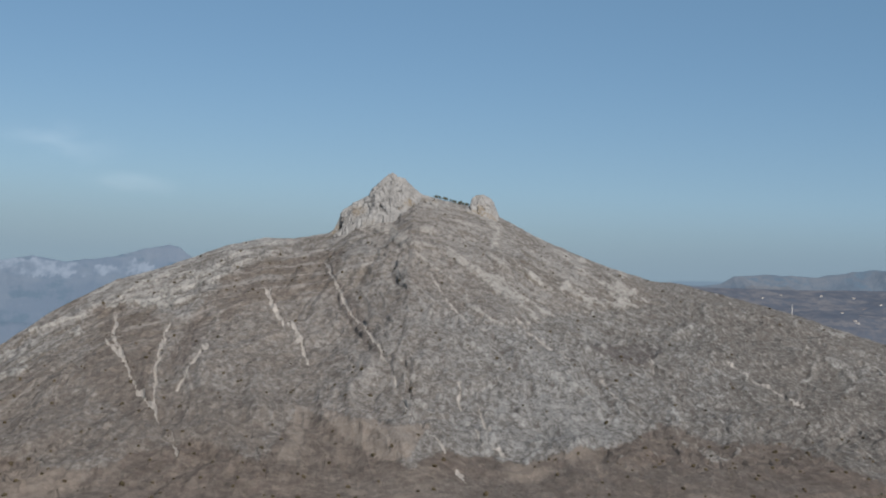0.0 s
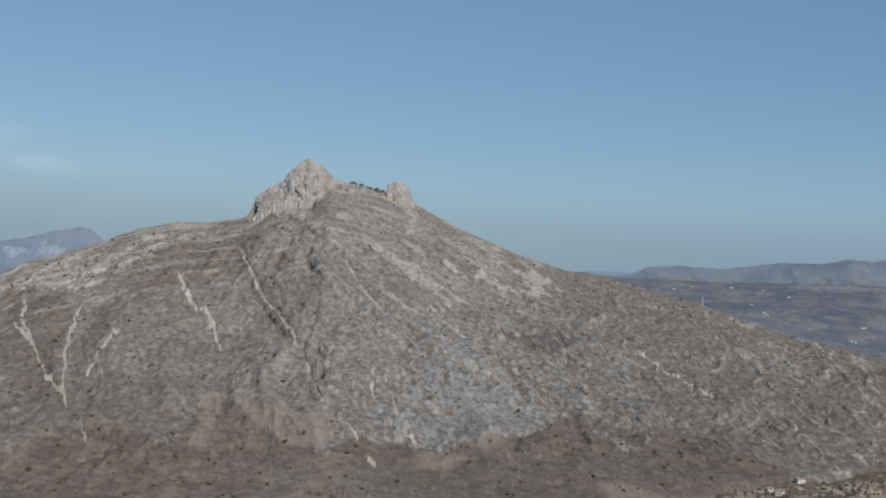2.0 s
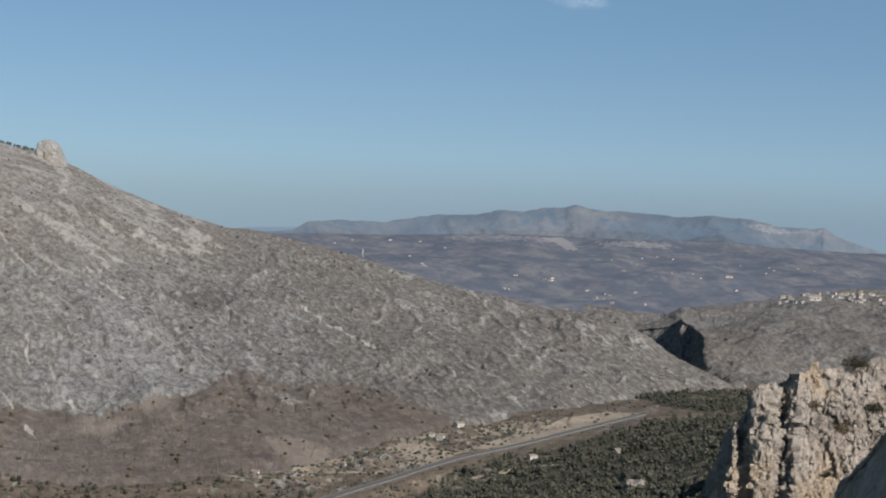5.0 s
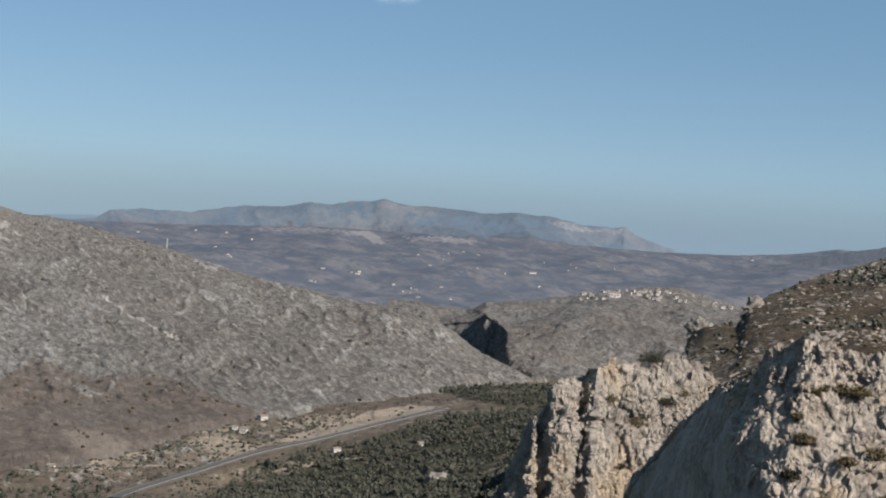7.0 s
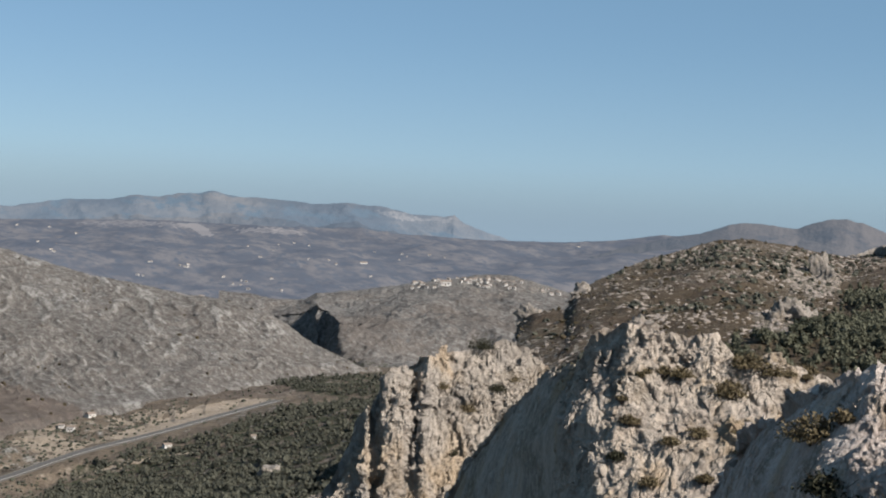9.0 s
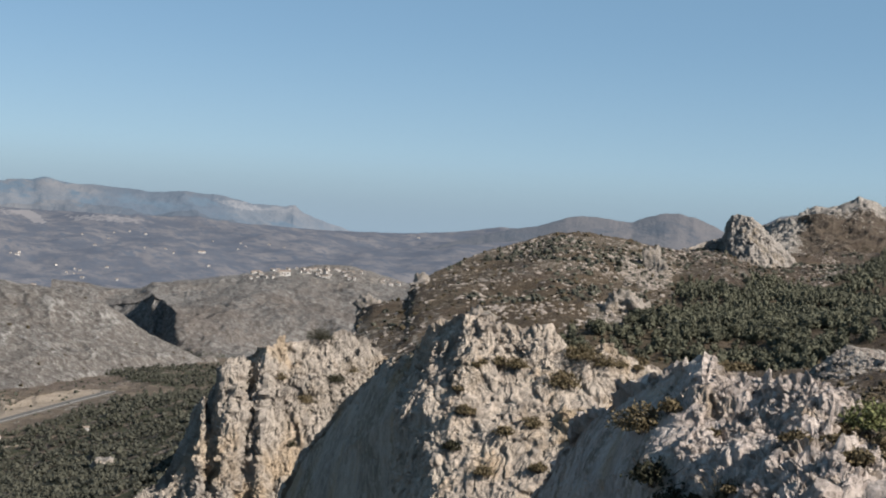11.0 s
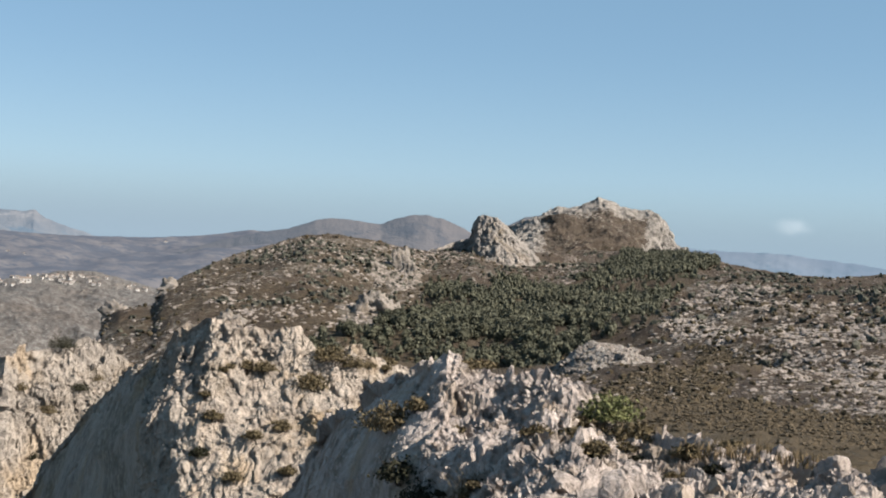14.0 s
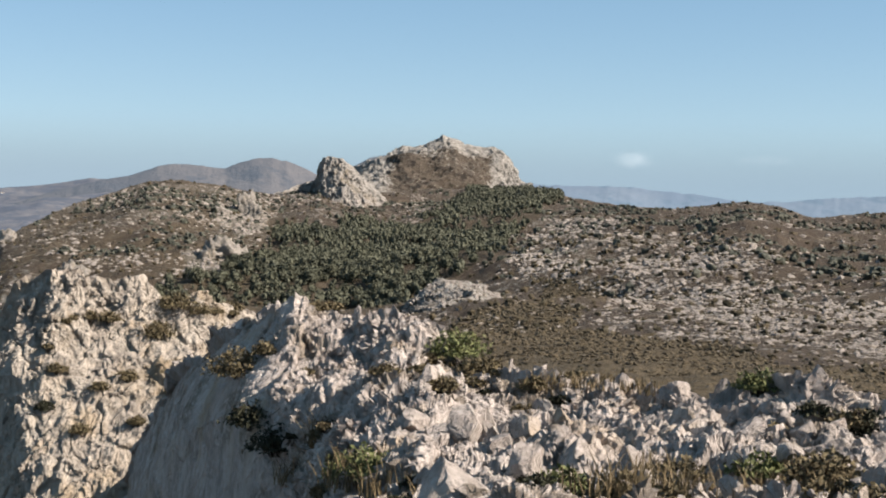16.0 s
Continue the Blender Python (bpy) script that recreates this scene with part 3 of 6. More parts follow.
CHUTES = [[(-12.65, -2.6), (-12.71, -3.43), (-12.45, -4.18), (-12.08, -4.82), (-11.61, -5.45), (-10.96, -6.18), (-10.82, -6.7)], [(-13.0, -3.78), (-12.39, -4.35)], [(-10.61, -2.8), (-10.81, -3.66), (-11.03, -4.54), (-11.05, -5.2), (-11.0, -6.1)],
          [(-9.14, -3.78), (-9.69, -4.58), (-10.22, -5.33)], [(-6.9, -1.31), (-6.51, -2.06), (-5.92, -2.69), (-5.43, -3.33), (-5.16, -4.0)], [(-4.52, -0.36), (-4.14, -1.01), (-3.63, -1.87), (-2.92, -2.5), (-2.41, -3.36), (-1.98, -4.0)],
          [(-0.03, -6.7), (0.57, -7.3)], [(1.07, -7.93), (1.39, -8.35)], [(0.89, -4.38), (1.13, -5.26)], [(1.44, -5.91), (1.76, -6.55), (2.06, -6.98)], [(1.73, -5.11), (2.04, -5.75), (2.14, -6.42)], [(2.47, -6.95), (2.98, -7.25)], [(-6.99, -7.84), (-6.55, -8.7)], [(-10.3, -7.23), (-10.11, -8.09)]]
FAINT = [[(-0.48, -0.31), (0.14, -1.17), (1.23, -2.22), (2.05, -2.55)], [(-1.98, -4.0), (-1.52, -4.76), (-0.88, -5.84), (-0.03, -6.78)], [(11.5, -3.2), (14.4, -4.7)], [(8.3, -3.0), (8.6, -3.6)], [(3.0, -2.0), (5.2, -3.4)], [(6.5, -4.0), (7.8, -5.4)]]
GULLIES = [[(-4.6, -0.7), (-3.9, -1.9), (-3.1, -2.9), (-2.3, -3.9)], [(2.1, -2.8), (3.39, -4.09), (4.0, -5.4)], [(-9.1, -1.8), (-9.8, -3.0), (-10.5, -4.6)], [(-1.3, -3.6), (-1.0, -5.0)], [(6.0, -3.6), (7.2, -5.6)], [(21.5, -3.6), (21.9, -4.2)]]
bend = 0.10 * fbm(np.stack([az * 3.0, el * 3.0, az * 0], 1), 4, 0.6, 51)
scree = np.zeros(len(az))
for k, line in enumerate(CHUTES):
    d = near_line(az + bend, el + 0.4 * bend, line)
    scree = np.maximum(scree, 1 - smooth(d, 0.02, 0.10 + 0.04 * fbm(np.stack([az * 4, el * 4, az * 0], 1), 2, 0.5, 56)))
for line in FAINT:
    scree = np.maximum(scree, 0.55 * (1 - smooth(near_line(az + bend, el, line), 0.02, 0.12)))
scree *= 0.55 + 0.45 * smooth(fbm(np.stack([az * 6, el * 6, az * 0], 1), 3, 0.6, 52), -0.7, 0.0)
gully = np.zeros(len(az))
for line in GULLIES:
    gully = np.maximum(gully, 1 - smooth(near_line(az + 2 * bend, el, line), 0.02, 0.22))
land.push((-3.0 * scree - 2.6 * gully) * fade)
el = land.el
# beds of rock that crop out in stripes: rising to the west, dipping to the east
PALE = [(-18, -5.2), (-16.52, -3.96), (-15.34, -3.2), (-13.36, -1.5), (-11.69, -0.6), (-9.41, 0.3), (-7.48, 0.9), (-5.91, 0.6), (-8.0, -0.6), (-9.08, -1.56), (-10.1, -2.4), (-12.05, -2.24), (-13.52, -2.39), (-14.08, -3.4), (-15.28, -4.3), (-17, -5.6)]
STRATA = [(-3.6, 1.7), (-2, 2.2), (1.5, 2.6), (4.6, 1.2), (9, 0.0), (9, -1.0), (5.0, -1.6), (2.13, -2.3), (-0.21, -1.2), (-2.3, 0.2)]
west, east = zone(az, el, PALE, 0.35, 57), zone(az, el, STRATA, 0.5, 58)
stripe_w = ridged(np.stack([(el - 0.40 * az) * 2.6, (az + 0.4 * el) * 0.42, az * 0], 1), 4, 0.6, 59)
stripe_e = ridged(np.stack([(el + 0.58 * az) * 1.7, (az - 0.58 * el) * 0.35, az * 0], 1), 4, 0.6, 60)
stripe_m = ridged(np.stack([(el + 0.75 * az) * 1.5, (az - 0.75 * el) * 0.5, az * 0], 1), 4, 0.6, 65)
layer = west * smooth(stripe_w, 0.42, 0.72) + 0.75 * east * smooth(stripe_e, 0.42, 0.72) + 0.55 * smooth(az, -5, -2) * (1 - east) * smooth(stripe_m, 0.50, 0.80) * (el > -7.2)
land.push(3.5 * layer * fade)
spurs = ridged(np.stack([turn * 9, reach * 0.002, turn * 0 + 3], 1), 4, 0.55, 39) - 0.5
land.push(9 * spurs * fade * (1 - smooth(el, -8.2, -6.0)))
el = land.el
BURNT = [[(-24, -7.0), (-13.5, -8.6), (-9.5, -7.2), (-6.7, -8.0), (-5.3, -5.9), (-4.1, -6.3), (-1.9, -7.5), (-0.9, -8.1), (0.4, -7.3), (2.5, -7.5), (3.9, -7.6), (5.8, -6.8), (7.0, -6.9),
          (9.0, -5.7), (10.3, -6.05), (11.5, -6.3), (13.7, -6.1), (15.1, -6.5), (16.2, -7.0), (18, -7.5), (14, -9), (0, -13), (-24, -13)]]
GREY = [(-3.4, -3.6), (-1.5, -1.8), (2.5, -2.2), (9, -2.6), (16, -3.4), (27, -5.4), (17, -7.3), (9, -5.7), (3, -7.3), (-1, -7.5), (-3.6, -5.6)]
burnt = zone(az, el, BURNT[0], 0.22, 2, 2.2) * (0.75 + 0.25 * smooth(fbm(p * 0.012, 5, 0.6, 53), -0.5, 0.3))
grey = zone(az, el, GREY, 0.8, 7)
# gully hollows are coloured darker, besides the carved relief
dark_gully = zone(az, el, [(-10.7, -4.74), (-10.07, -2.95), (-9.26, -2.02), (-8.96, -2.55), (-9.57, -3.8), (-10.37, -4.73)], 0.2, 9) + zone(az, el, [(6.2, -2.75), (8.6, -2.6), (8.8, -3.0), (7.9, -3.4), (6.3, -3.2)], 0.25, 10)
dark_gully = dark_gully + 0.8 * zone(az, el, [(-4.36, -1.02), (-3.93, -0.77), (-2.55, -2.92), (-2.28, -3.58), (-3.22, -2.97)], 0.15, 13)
brown = zone(az, el, [(-13.6, -2.35), (-12.04, -2.3), (-11.0, -2.6), (-11.2, -4.9), (-10.6, -6.8), (-12.4, -6.4), (-14, -4.6), (-13.26, -3.14)], 0.3, 40) + zone(az, el, [(-8.6, -0.9), (-5.8, 0.2), (-3.8, 0.4), (-4.2, -1.4), (-6.5, -1.6), (-8.4, -2.6), (-9.0, -1.8)], 0.4, 41)
brown = np.clip(brown + 0.45 * zone(az, el, [(-20, -4.6), (-15, -4.7), (-12.8, -4.6), (-11.2, -5.6), (-9, -5.2), (-7.4, -5.9), (-6.6, -7.4), (-10, -8), (-20, -8.5)], 0.6, 45), 0, 1)
tawny = np.maximum(zone(az, el, [(-4.58, -5.84), (-2.08, -6.36), (-0.17, -6.31), (-0.97, -7.73), (-1.98, -7.79), (-3.38, -7.1)], 0.12, 12), 0.8 * zone(az, el, [(-5.48, -5.78), (-4.75, -6.01), (-5.44, -7.88), (-6.04, -7.91)], 0.15, 42))
patch = fbm(p * (0.016, 0.012, 0.016), 5, 0.6, 43)
land.attrs = {"rock": np.clip(0.46 + 0.12 * grey * (1 - smooth(az, 6, 16)) + 0.10 * smooth(el, -1.5, 1.5) + 0.14 * west - 0.34 * burnt - 0.25 * dark_gully - 0.28 * brown - 0.1 * gully + 0.18 * ribs + 0.14 * rays + 0.16 * rills + 0.13 * patch - 0.24 * smooth(az, 3, 17), 0, 1),
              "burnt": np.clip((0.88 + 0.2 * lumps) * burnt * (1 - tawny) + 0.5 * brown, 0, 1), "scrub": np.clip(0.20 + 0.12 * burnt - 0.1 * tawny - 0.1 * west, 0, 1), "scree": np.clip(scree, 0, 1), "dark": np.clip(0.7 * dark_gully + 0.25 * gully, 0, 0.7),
              "tan": 0.65 * tawny + 0.6 * burnt * smooth(fbm(p * 0.012 + 4, 5, 0.6, 44), 0.25, 0.5), "bare": np.clip(0.20 * smooth(fbm(p * 0.01 + 9, 5, 0.6, 54), 0.1, 0.55) * (el < -6.8), 0, 1), "beds": np.clip(layer, 0, 1),
              "across": turn * 520, "down": reach, "depth": (along(MT_TOP, az)[0] - el) * 30, "bearing": az * 30,
              "warm": np.clip((1 - smooth(az, -5, 4)) * (0.35 + 0.65 * (1 - west)) * (1 - 0.3 * smooth(el, -1.5, 1)) + 0.5 * east + 0.6 * burnt, 0, 1)}
mountain = tagged(new("mountain"), "broad grey limestone mountain with brown scrub and pale scree", "mountain")
MOUNTAIN = land
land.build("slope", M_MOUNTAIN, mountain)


def crag(name, top, foot, columns, rows, material, parent, rough, unit, seed, behind, label="", flute=1.0):
    """A bare rock mass between a skyline and its foot."""
    rock = Land([foot, top], [rows], top[0][0], top[-1][0], columns, behind=behind, wander=0.02, seed=seed, skirt=(unit * 0.8, unit * 1.5))
    q = rock.p
    hold = 1 - 0.6 * smooth(rock.s, 0.85, 1.0)
    big = fbm(q / unit * 0.5, 5, 0.55, seed) + 0.9 * (ridged(q / unit * (1.2, 1.2, 0.4), 4, 0.55, seed + 3) - 0.55) * flute
    rock.push(rough * hold * big)
    d1, d2, who, facet = cells(rock.p / unit * (1.6, 1.6, 0.9), seed)
    rock.push(rough * 0.45 * hold * (0.5 * np.minimum(d2 - d1, 0.12) / 0.12 - 0.7 + 0.9 * who + 1.1 * facet))
    d1, d2, who, facet = cells(rock.p / unit * (4.5, 4.5, 2.4), seed + 5)
    rock.push(rough * 0.30 * hold * (facet + 0.6 * who - 0.3 - 0.5 * (1 - smooth(d2 - d1, 0, 0.15))))
    rock.attrs = {"moss": smooth(fbm(rock.p / unit * 0.6, 3, 0.5, seed + 8), 0.25, 0.7) * 0.7}
    tagged(rock.build(name, material, parent), label)
    return rock


CRAG_TOP = [(-4.55, 0.9, 1740), (-4.3, 1.4, 1742), (-4.12, 1.95, 1745), (-3.7, 2.34, 1750), (-3.04, 2.67, 1752), (-2.69, 3.2, 1754), (-2.35, 3.5, 1755), (-2.19, 3.62, 1755), (-1.95, 3.45, 1755), (-1.72, 3.37, 1755),
            (-1.3, 3.0, 1758), (-0.9, 2.8, 1765), (-0.3, 2.6, 1775)]
CRAG_FOOT = [(-4.6, 0.7, 1715), (-4.0, 1.3, 1715), (-3.2, 1.75, 1715), (-2.0, 1.9, 1712), (-1.5, 1.9, 1715), (-0.9, 2.0, 1730), (-0.3, 2.2, 1750)]
crag("summit_crag", CRAG_TOP, CRAG_FOOT, 190, 70, M_ROCK_SUMMIT, mountain, 5.0, 16, 61, (70, 60), "bare pale-grey rock crag")
KNOB_TOP = [(0.8, 2.35, 1800), (0.97, 2.5, 1800), (1.06, 2.82, 1800), (1.2, 2.92, 1800), (1.46, 2.96, 1800), (1.7, 2.88, 1800), (1.88, 2.7, 1800), (2.02, 2.4, 1800), (2.15, 2.1, 1800)]
KNOB_FOOT = [(0.8, 2.2, 1785), (1.5, 2.2, 1783), (2.15, 1.9, 1788)]
crag("rock_pinnacle", KNOB_TOP, KNOB_FOOT, 70, 40, M_ROCK_SUMMIT, mountain, 2.5, 12, 71, (30, 40), "rounded grey rock pinnacle", 0.5)

# ---- the valley floor ----
VAL_NEAR = [(-26, -17, 300), (12, -17, 300), (20, -16, 300), (26, -14.5, 220), (31, -13, 180), (38, -12.5, 160)]
VAL_MID = [(-26, -10.9, 850), (4, -10.9, 840), (12, -10.7, 840), (20, -10.2, 800), (26, -9.6, 700), (31, -8.6, 620), (38, -8.0, 560)]
VAL_FAR = [(-26, -10.8, 910), (-8, -10.4, 910), (0.1, -9.2, 930), (4.4, -9.8, 910), (7.2, -9.4, 930), (10.5, -9.0, 950), (13.1, -8.4, 990), (15.4, -7.75, 1040), (17.6, -7.3, 1090), (22, -6.55, 1180),
           (26.5, -5.7, 1320), (29, -5.45, 1420), (33, -5.3, 1480), (38, -5.2, 1500)]
land = Land([VAL_NEAR, VAL_MID, VAL_FAR], [30, 120], -24, 37.5, 700, behind=(140, 10))
p, az, el = land.p, land.az, land.el
level = smooth(p[:, 1] * 0 + np.hypot(p[:, 0], p[:, 1]), 300, 700)
ROAD = [(12.3, -10.9), (13.0, -10.61), (15.45, -9.80), (17.67, -8.98), (19.9, -8.42), (22.12, -7.74), (23.44, -7.34), (25.3, -6.78)]
off_road = smooth(near_line(az, el, ROAD), 0.12, 0.5)
land.lift(off_road * (4.5 * fbm(p * 0.012, 5, 0.5, 81) + 1.0 * fbm(p * 0.06, 4, 0.5, 82)))
steps = np.floor(p[:, 2] / 2.5) * 2.5 - p[:, 2] + 1.2
terr = zone(az, el, [(9, -8.9), (14, -8.2), (18, -7.7), (22, -6.9), (25.4, -6.7), (22, -7.7), (18, -8.9), (13.5, -10.3), (9, -9.9)], 0.3, 14)
land.lift(0.7 * terr * off_road * steps)
el = land.el
wood = np.maximum(zone(az, el, [(15.8, -10.9), (17.5, -9.6), (20, -8.8), (22.4, -8.2), (25.4, -7.05), (27.5, -6.7), (30.5, -6.2), (36, -6.4), (36, -11), (24, -12.5)], 0.35, 15),
                  0.3 * zone(az, el, [(-24, -9.7), (-12, -9.9), (0, -9.25), (4.4, -9.9), (8.5, -9.75), (12.6, -10.2), (11, -12), (-24, -12)], 0.3, 16))
wood = np.maximum(wood, zone(az, el, [(24.5, -6.1), (27, -5.75), (31, -5.5), (31, -6.2), (27.5, -6.6)], 0.2, 17))
bank = zone(az, el, [(17.65, -8.66), (19.88, -7.9), (21.2, -7.45), (22.1, -7.08), (23.42, -6.79), (25.2, -6.72), (24.2, -7.0), (22.1, -7.62), (19.9, -8.3)], 0.06, 18)
red = zone(az, el, [(20, -6.95), (23.5, -6.35), (26.5, -6.1), (26, -6.55), (23, -6.8)], 0.15, 19)
tan = zone(az, el, [(6, -9.5), (10, -8.8), (14, -8.3), (18, -7.8), (22, -7.1), (21, -7.7), (18, -8.7), (13.5, -10.3), (11, -10.4), (9, -10.0)], 0.45, 20, 2.5)
tracks = np.zeros(len(az))
for line in ([(7.2, -9.75), (9.5, -9.3), (12.5, -9.2), (14.5, -9.05)], [(12.0, -8.75), (14.0, -8.4), (16.2, -8.05)], [(17.9, -8.2), (19.3, -7.75), (20.4, -7.3)], [(10.5, -9.95), (12.8, -9.6), (15.0, -9.55)], [(18.2, -9.7), (20.5, -9.1), (22.0, -8.9)]):
    tracks = np.maximum(tracks, 1 - smooth(near_line(az + 0.12 * fbm(np.stack([az, el, az * 0], 1), 3, 0.5, 66), el, line), 0.02, 0.07))
low = zone(az, el, [(14, -10.4), (18, -9.2), (20.5, -8.7), (21, -9.2), (18, -10.2), (15, -11)], 0.4, 22)
land.attrs = {"rock": 0.22 + 0.15 * tan, "scrub": np.clip(0.30 + 0.35 * wood - 0.1 * tan - 0.4 * bank, 0, 1), "bare": np.clip(0.66 * bank + 0.66 * tan * smooth(fbm(p * 0.014 + 5, 5, 0.6, 67), -0.35, 0.35) + 0.42 * low + 0.7 * tracks, 0, 1), "burnt": np.clip(0.5 * red + 0.35 * wood, 0, 1)}
VALLEY, VALLEY_WOOD, VALLEY_TAN = land, wood * (el > -11.6), tan + low
land.build("ground", M_VALLEY, None, "brown and tan valley floor with terraces and scrub", "ground", "structure")

# the road with its kerbs and rails
spine = []
for (a0, e0), (a1, e1) in zip(ROAD, ROAD[1:]):
    for k in range(10):
        spine.append(VALLEY.at(a0 + (a1 - a0) * k / 10, e0 + (e1 - e0) * k / 10))
spine = np.array(spine)
for _ in range(6):
    spine[1:-1] = (spine[:-2] + 2 * spine[1:-1] + spine[2:]) / 4


def ribbon(name, left, right, up, thick, material, parent, label=""):
    t = np.gradient(spine, axis=0)
    side = np.cross(t, (0, 0, 1.0))
    side /= np.linalg.norm(side, axis=1, keepdims=True)
    a, b = spine + side * left + (0, 0, up), spine + side * right + (0, 0, up)
    v = np.concatenate([a, b, a - (0, 0, thick), b - (0, 0, thick)])
    n = len(spine)
    i = np.arange(n - 1)
    f = np.concatenate([np.stack([i, i + 1, n + i + 1, n + i], 1), np.stack([i, i + 2 * n, i + 1 + 2 * n, i + 1], 1), np.stack([n + i, n + i + 1, 3 * n + i + 1, 3 * n + i], 1)])
    return tagged(mesh_object(name, v, f, material, parent, None, False), label)


road = tagged(new("road"), "grey two-lane asphalt road across the valley", "road", "", "structure")
ribbon("carriageway", -3.4, 3.4, 1.3, 1.6, M_ASPHALT, road)
ribbon("edge_line", -3.15, -3.03, 1.305, 0.01, M_LINE, road, "faded white edge line")
ribbon("edge_line", 3.03, 3.15, 1.305, 0.01, M_LINE, road, "faded white edge line")
ribbon("verge", -5.0, -3.4, 1.0, 1.5, M_KERB, road, "pale gravel verge")
ribbon("crash_barrier", 3.7, 3.8, 1.8, 0.35, M_STEEL, road, "galvanised crash barrier")

# ---- the plateau beyond the gorge ----
PL_FOOT = [(22.5, -5.0, 1880), (24.6, -5.0, 1890), (25.85, -5.3, 1830), (26.2, -5.4, 1800), (26.45, -5.5, 1728), (26.8, -5.6, 1712), (27.05, -5.65, 1600), (27.5, -5.7, 1540), (28.5, -5.6, 1480), (30, -5.5, 1480), (32, -5.6, 1500), (38, -5.6, 1520)]
PL_EDGE = [(22.5, -3.4, 1930), (24.6, -3.4, 1940), (25.9, -3.1, 1900), (26.2, -2.95, 1870), (26.45, -2.9, 1795), (26.8, -3.1, 1785), (27.05, -3.35, 1690), (27.4, -3.55, 1640), (27.6, -3.6, 1640), (28.5, -3.3, 1700), (30, -2.9, 1800), (32.0, -2.7, 1860), (34, -2.75, 1880), (38, -2.9, 1900)]
PL_TOP = [(22.5, -2.55, 2200), (23.8, -2.62, 2180), (25.0, -2.82, 2130), (26.0, -2.75, 2100), (26.5, -2.5, 2150), (28.3, -2.27, 2200), (30.1, -1.95, 2260), (31.4, -1.75, 2300), (32.8, -1.45, 2320), (34.1, -1.41, 2330), (35.5, -1.72, 2320), (36.8, -2.05, 2300), (38.5, -2.3, 2300)]
land = Land([PL_FOOT, PL_EDGE, PL_TOP], [110, 60], 22.6, 38.3, 380, behind=(80, 30), wander=0.03, seed=5, skirt=(60, 30))
p, az, el = land.p, land.az, land.el
fade = (land.s < 2) * smooth(land.s, 0, 0.3) * (1 - smooth(land.s, 1.7, 2))
land.push(fade * (14 * fbm(p * 0.005, 6, 0.55, 91) + 16 * (ridged(p * (0.006, 0.006, 0.002), 5, 0.55, 92) - 0.5) + 4 * fbm(p * 0.03, 4, 0.6, 93)))
land.attrs = {"rock": np.clip(0.52 + 0.25 * fbm(p * 0.006, 4, 0.5, 94), 0, 1), "scrub": np.clip(0.26 + 0.3 * smooth(-el, 4.6, 5.3), 0, 1), "bare": zone(az, el, [(30, -2.1), (32, -1.5), (34.4, -1.4), (36.4, -2.1), (34, -2.1), (31.5, -2.05)], 0.15, 23) * 0.38, "burnt": 0 * az, "beds": 0.35 * smooth(ridged(p * (0.006, 0.006, 0.05), 4, 0.6, 95), 0.5, 0.8), "dark": 0 * az, "scree": 0 * az, "tan": 0 * az}
PLATEAU = land
land.build("plateau", M_PLATEAU, None, "grey limestone plateau cut by a dark gorge", "plateau", "structure")

# ---- the far plain, ranges and hills ----
FP_NEAR = [(5, -3.0, 2600), (15, -3.3, 2600), (22, -3.7, 2560), (30, -3.2, 2600), (36, -3.0, 2600), (52, -2.6, 2600)]
FP_MID = [(5, -1.3, 3300), (15, -1.25, 3300), (24, -1.2, 3300), (31, -1.1, 3300), (36, -1.15, 3300), (42, -0.9, 3200), (52, -0.8, 3200)]
FP_FAR = [(5, -0.2, 4300), (9.3, -0.28, 4300), (13, -0.2, 4300), (20, 0.1, 4300), (28, 0.05, 4300), (33.2, -0.06, 4300), (36.2, 0.0, 4300), (38.4, 0.2, 4200), (40, 0.48, 4100), (41.5, 0.45, 4100), (44, 0.2, 4100), (52, 0.0, 4100)]
land = Land([FP_NEAR, FP_MID, FP_FAR], [50, 50], 6, 52, 460, behind=(100, 20), wander=0.015, seed=6)
p, az, el = land.p, land.az, land.el
fade = smooth(land.s, 0, 0.2) * (1 - smooth(land.s, 1.75, 2)) * (land.s < 2)
land.lift(fade * (30 * fbm(p * 0.0022, 5, 0.55, 101) + 22 * (ridged(p * 0.004, 4, 0.5, 102) - 0.5)))
el = land.el
bare = np.maximum(zone(az, el, [(20.9, -0.02), (21.6, 0.08), (22.0, -0.1), (22.3, -0.40), (21.8, -0.42), (21.4, -0.15)], 0.06, 24), 0.50 * zone(az, el, [(16.8, -0.12), (18.5, 0.02), (20.9, 0.06), (21.3, -0.18), (19, -0.22), (17, -0.3)], 0.12, 25, 3))
bare = np.maximum(bare, 0.55 * zone(az, el, [(22.9, -0.05), (24.5, 0.03), (26.2, -0.08), (25.5, -0.22), (23.4, -0.24)], 0.12, 26, 3))
land.attrs = {"bare": bare + 0.25 * zone(az, el, [(15, -1.6), (18.5, -1.5), (18, -1.9), (16, -2.0)], 0.4, 27, 3)}
FAR_PLAIN = land
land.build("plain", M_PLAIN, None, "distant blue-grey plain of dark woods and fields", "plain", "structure")


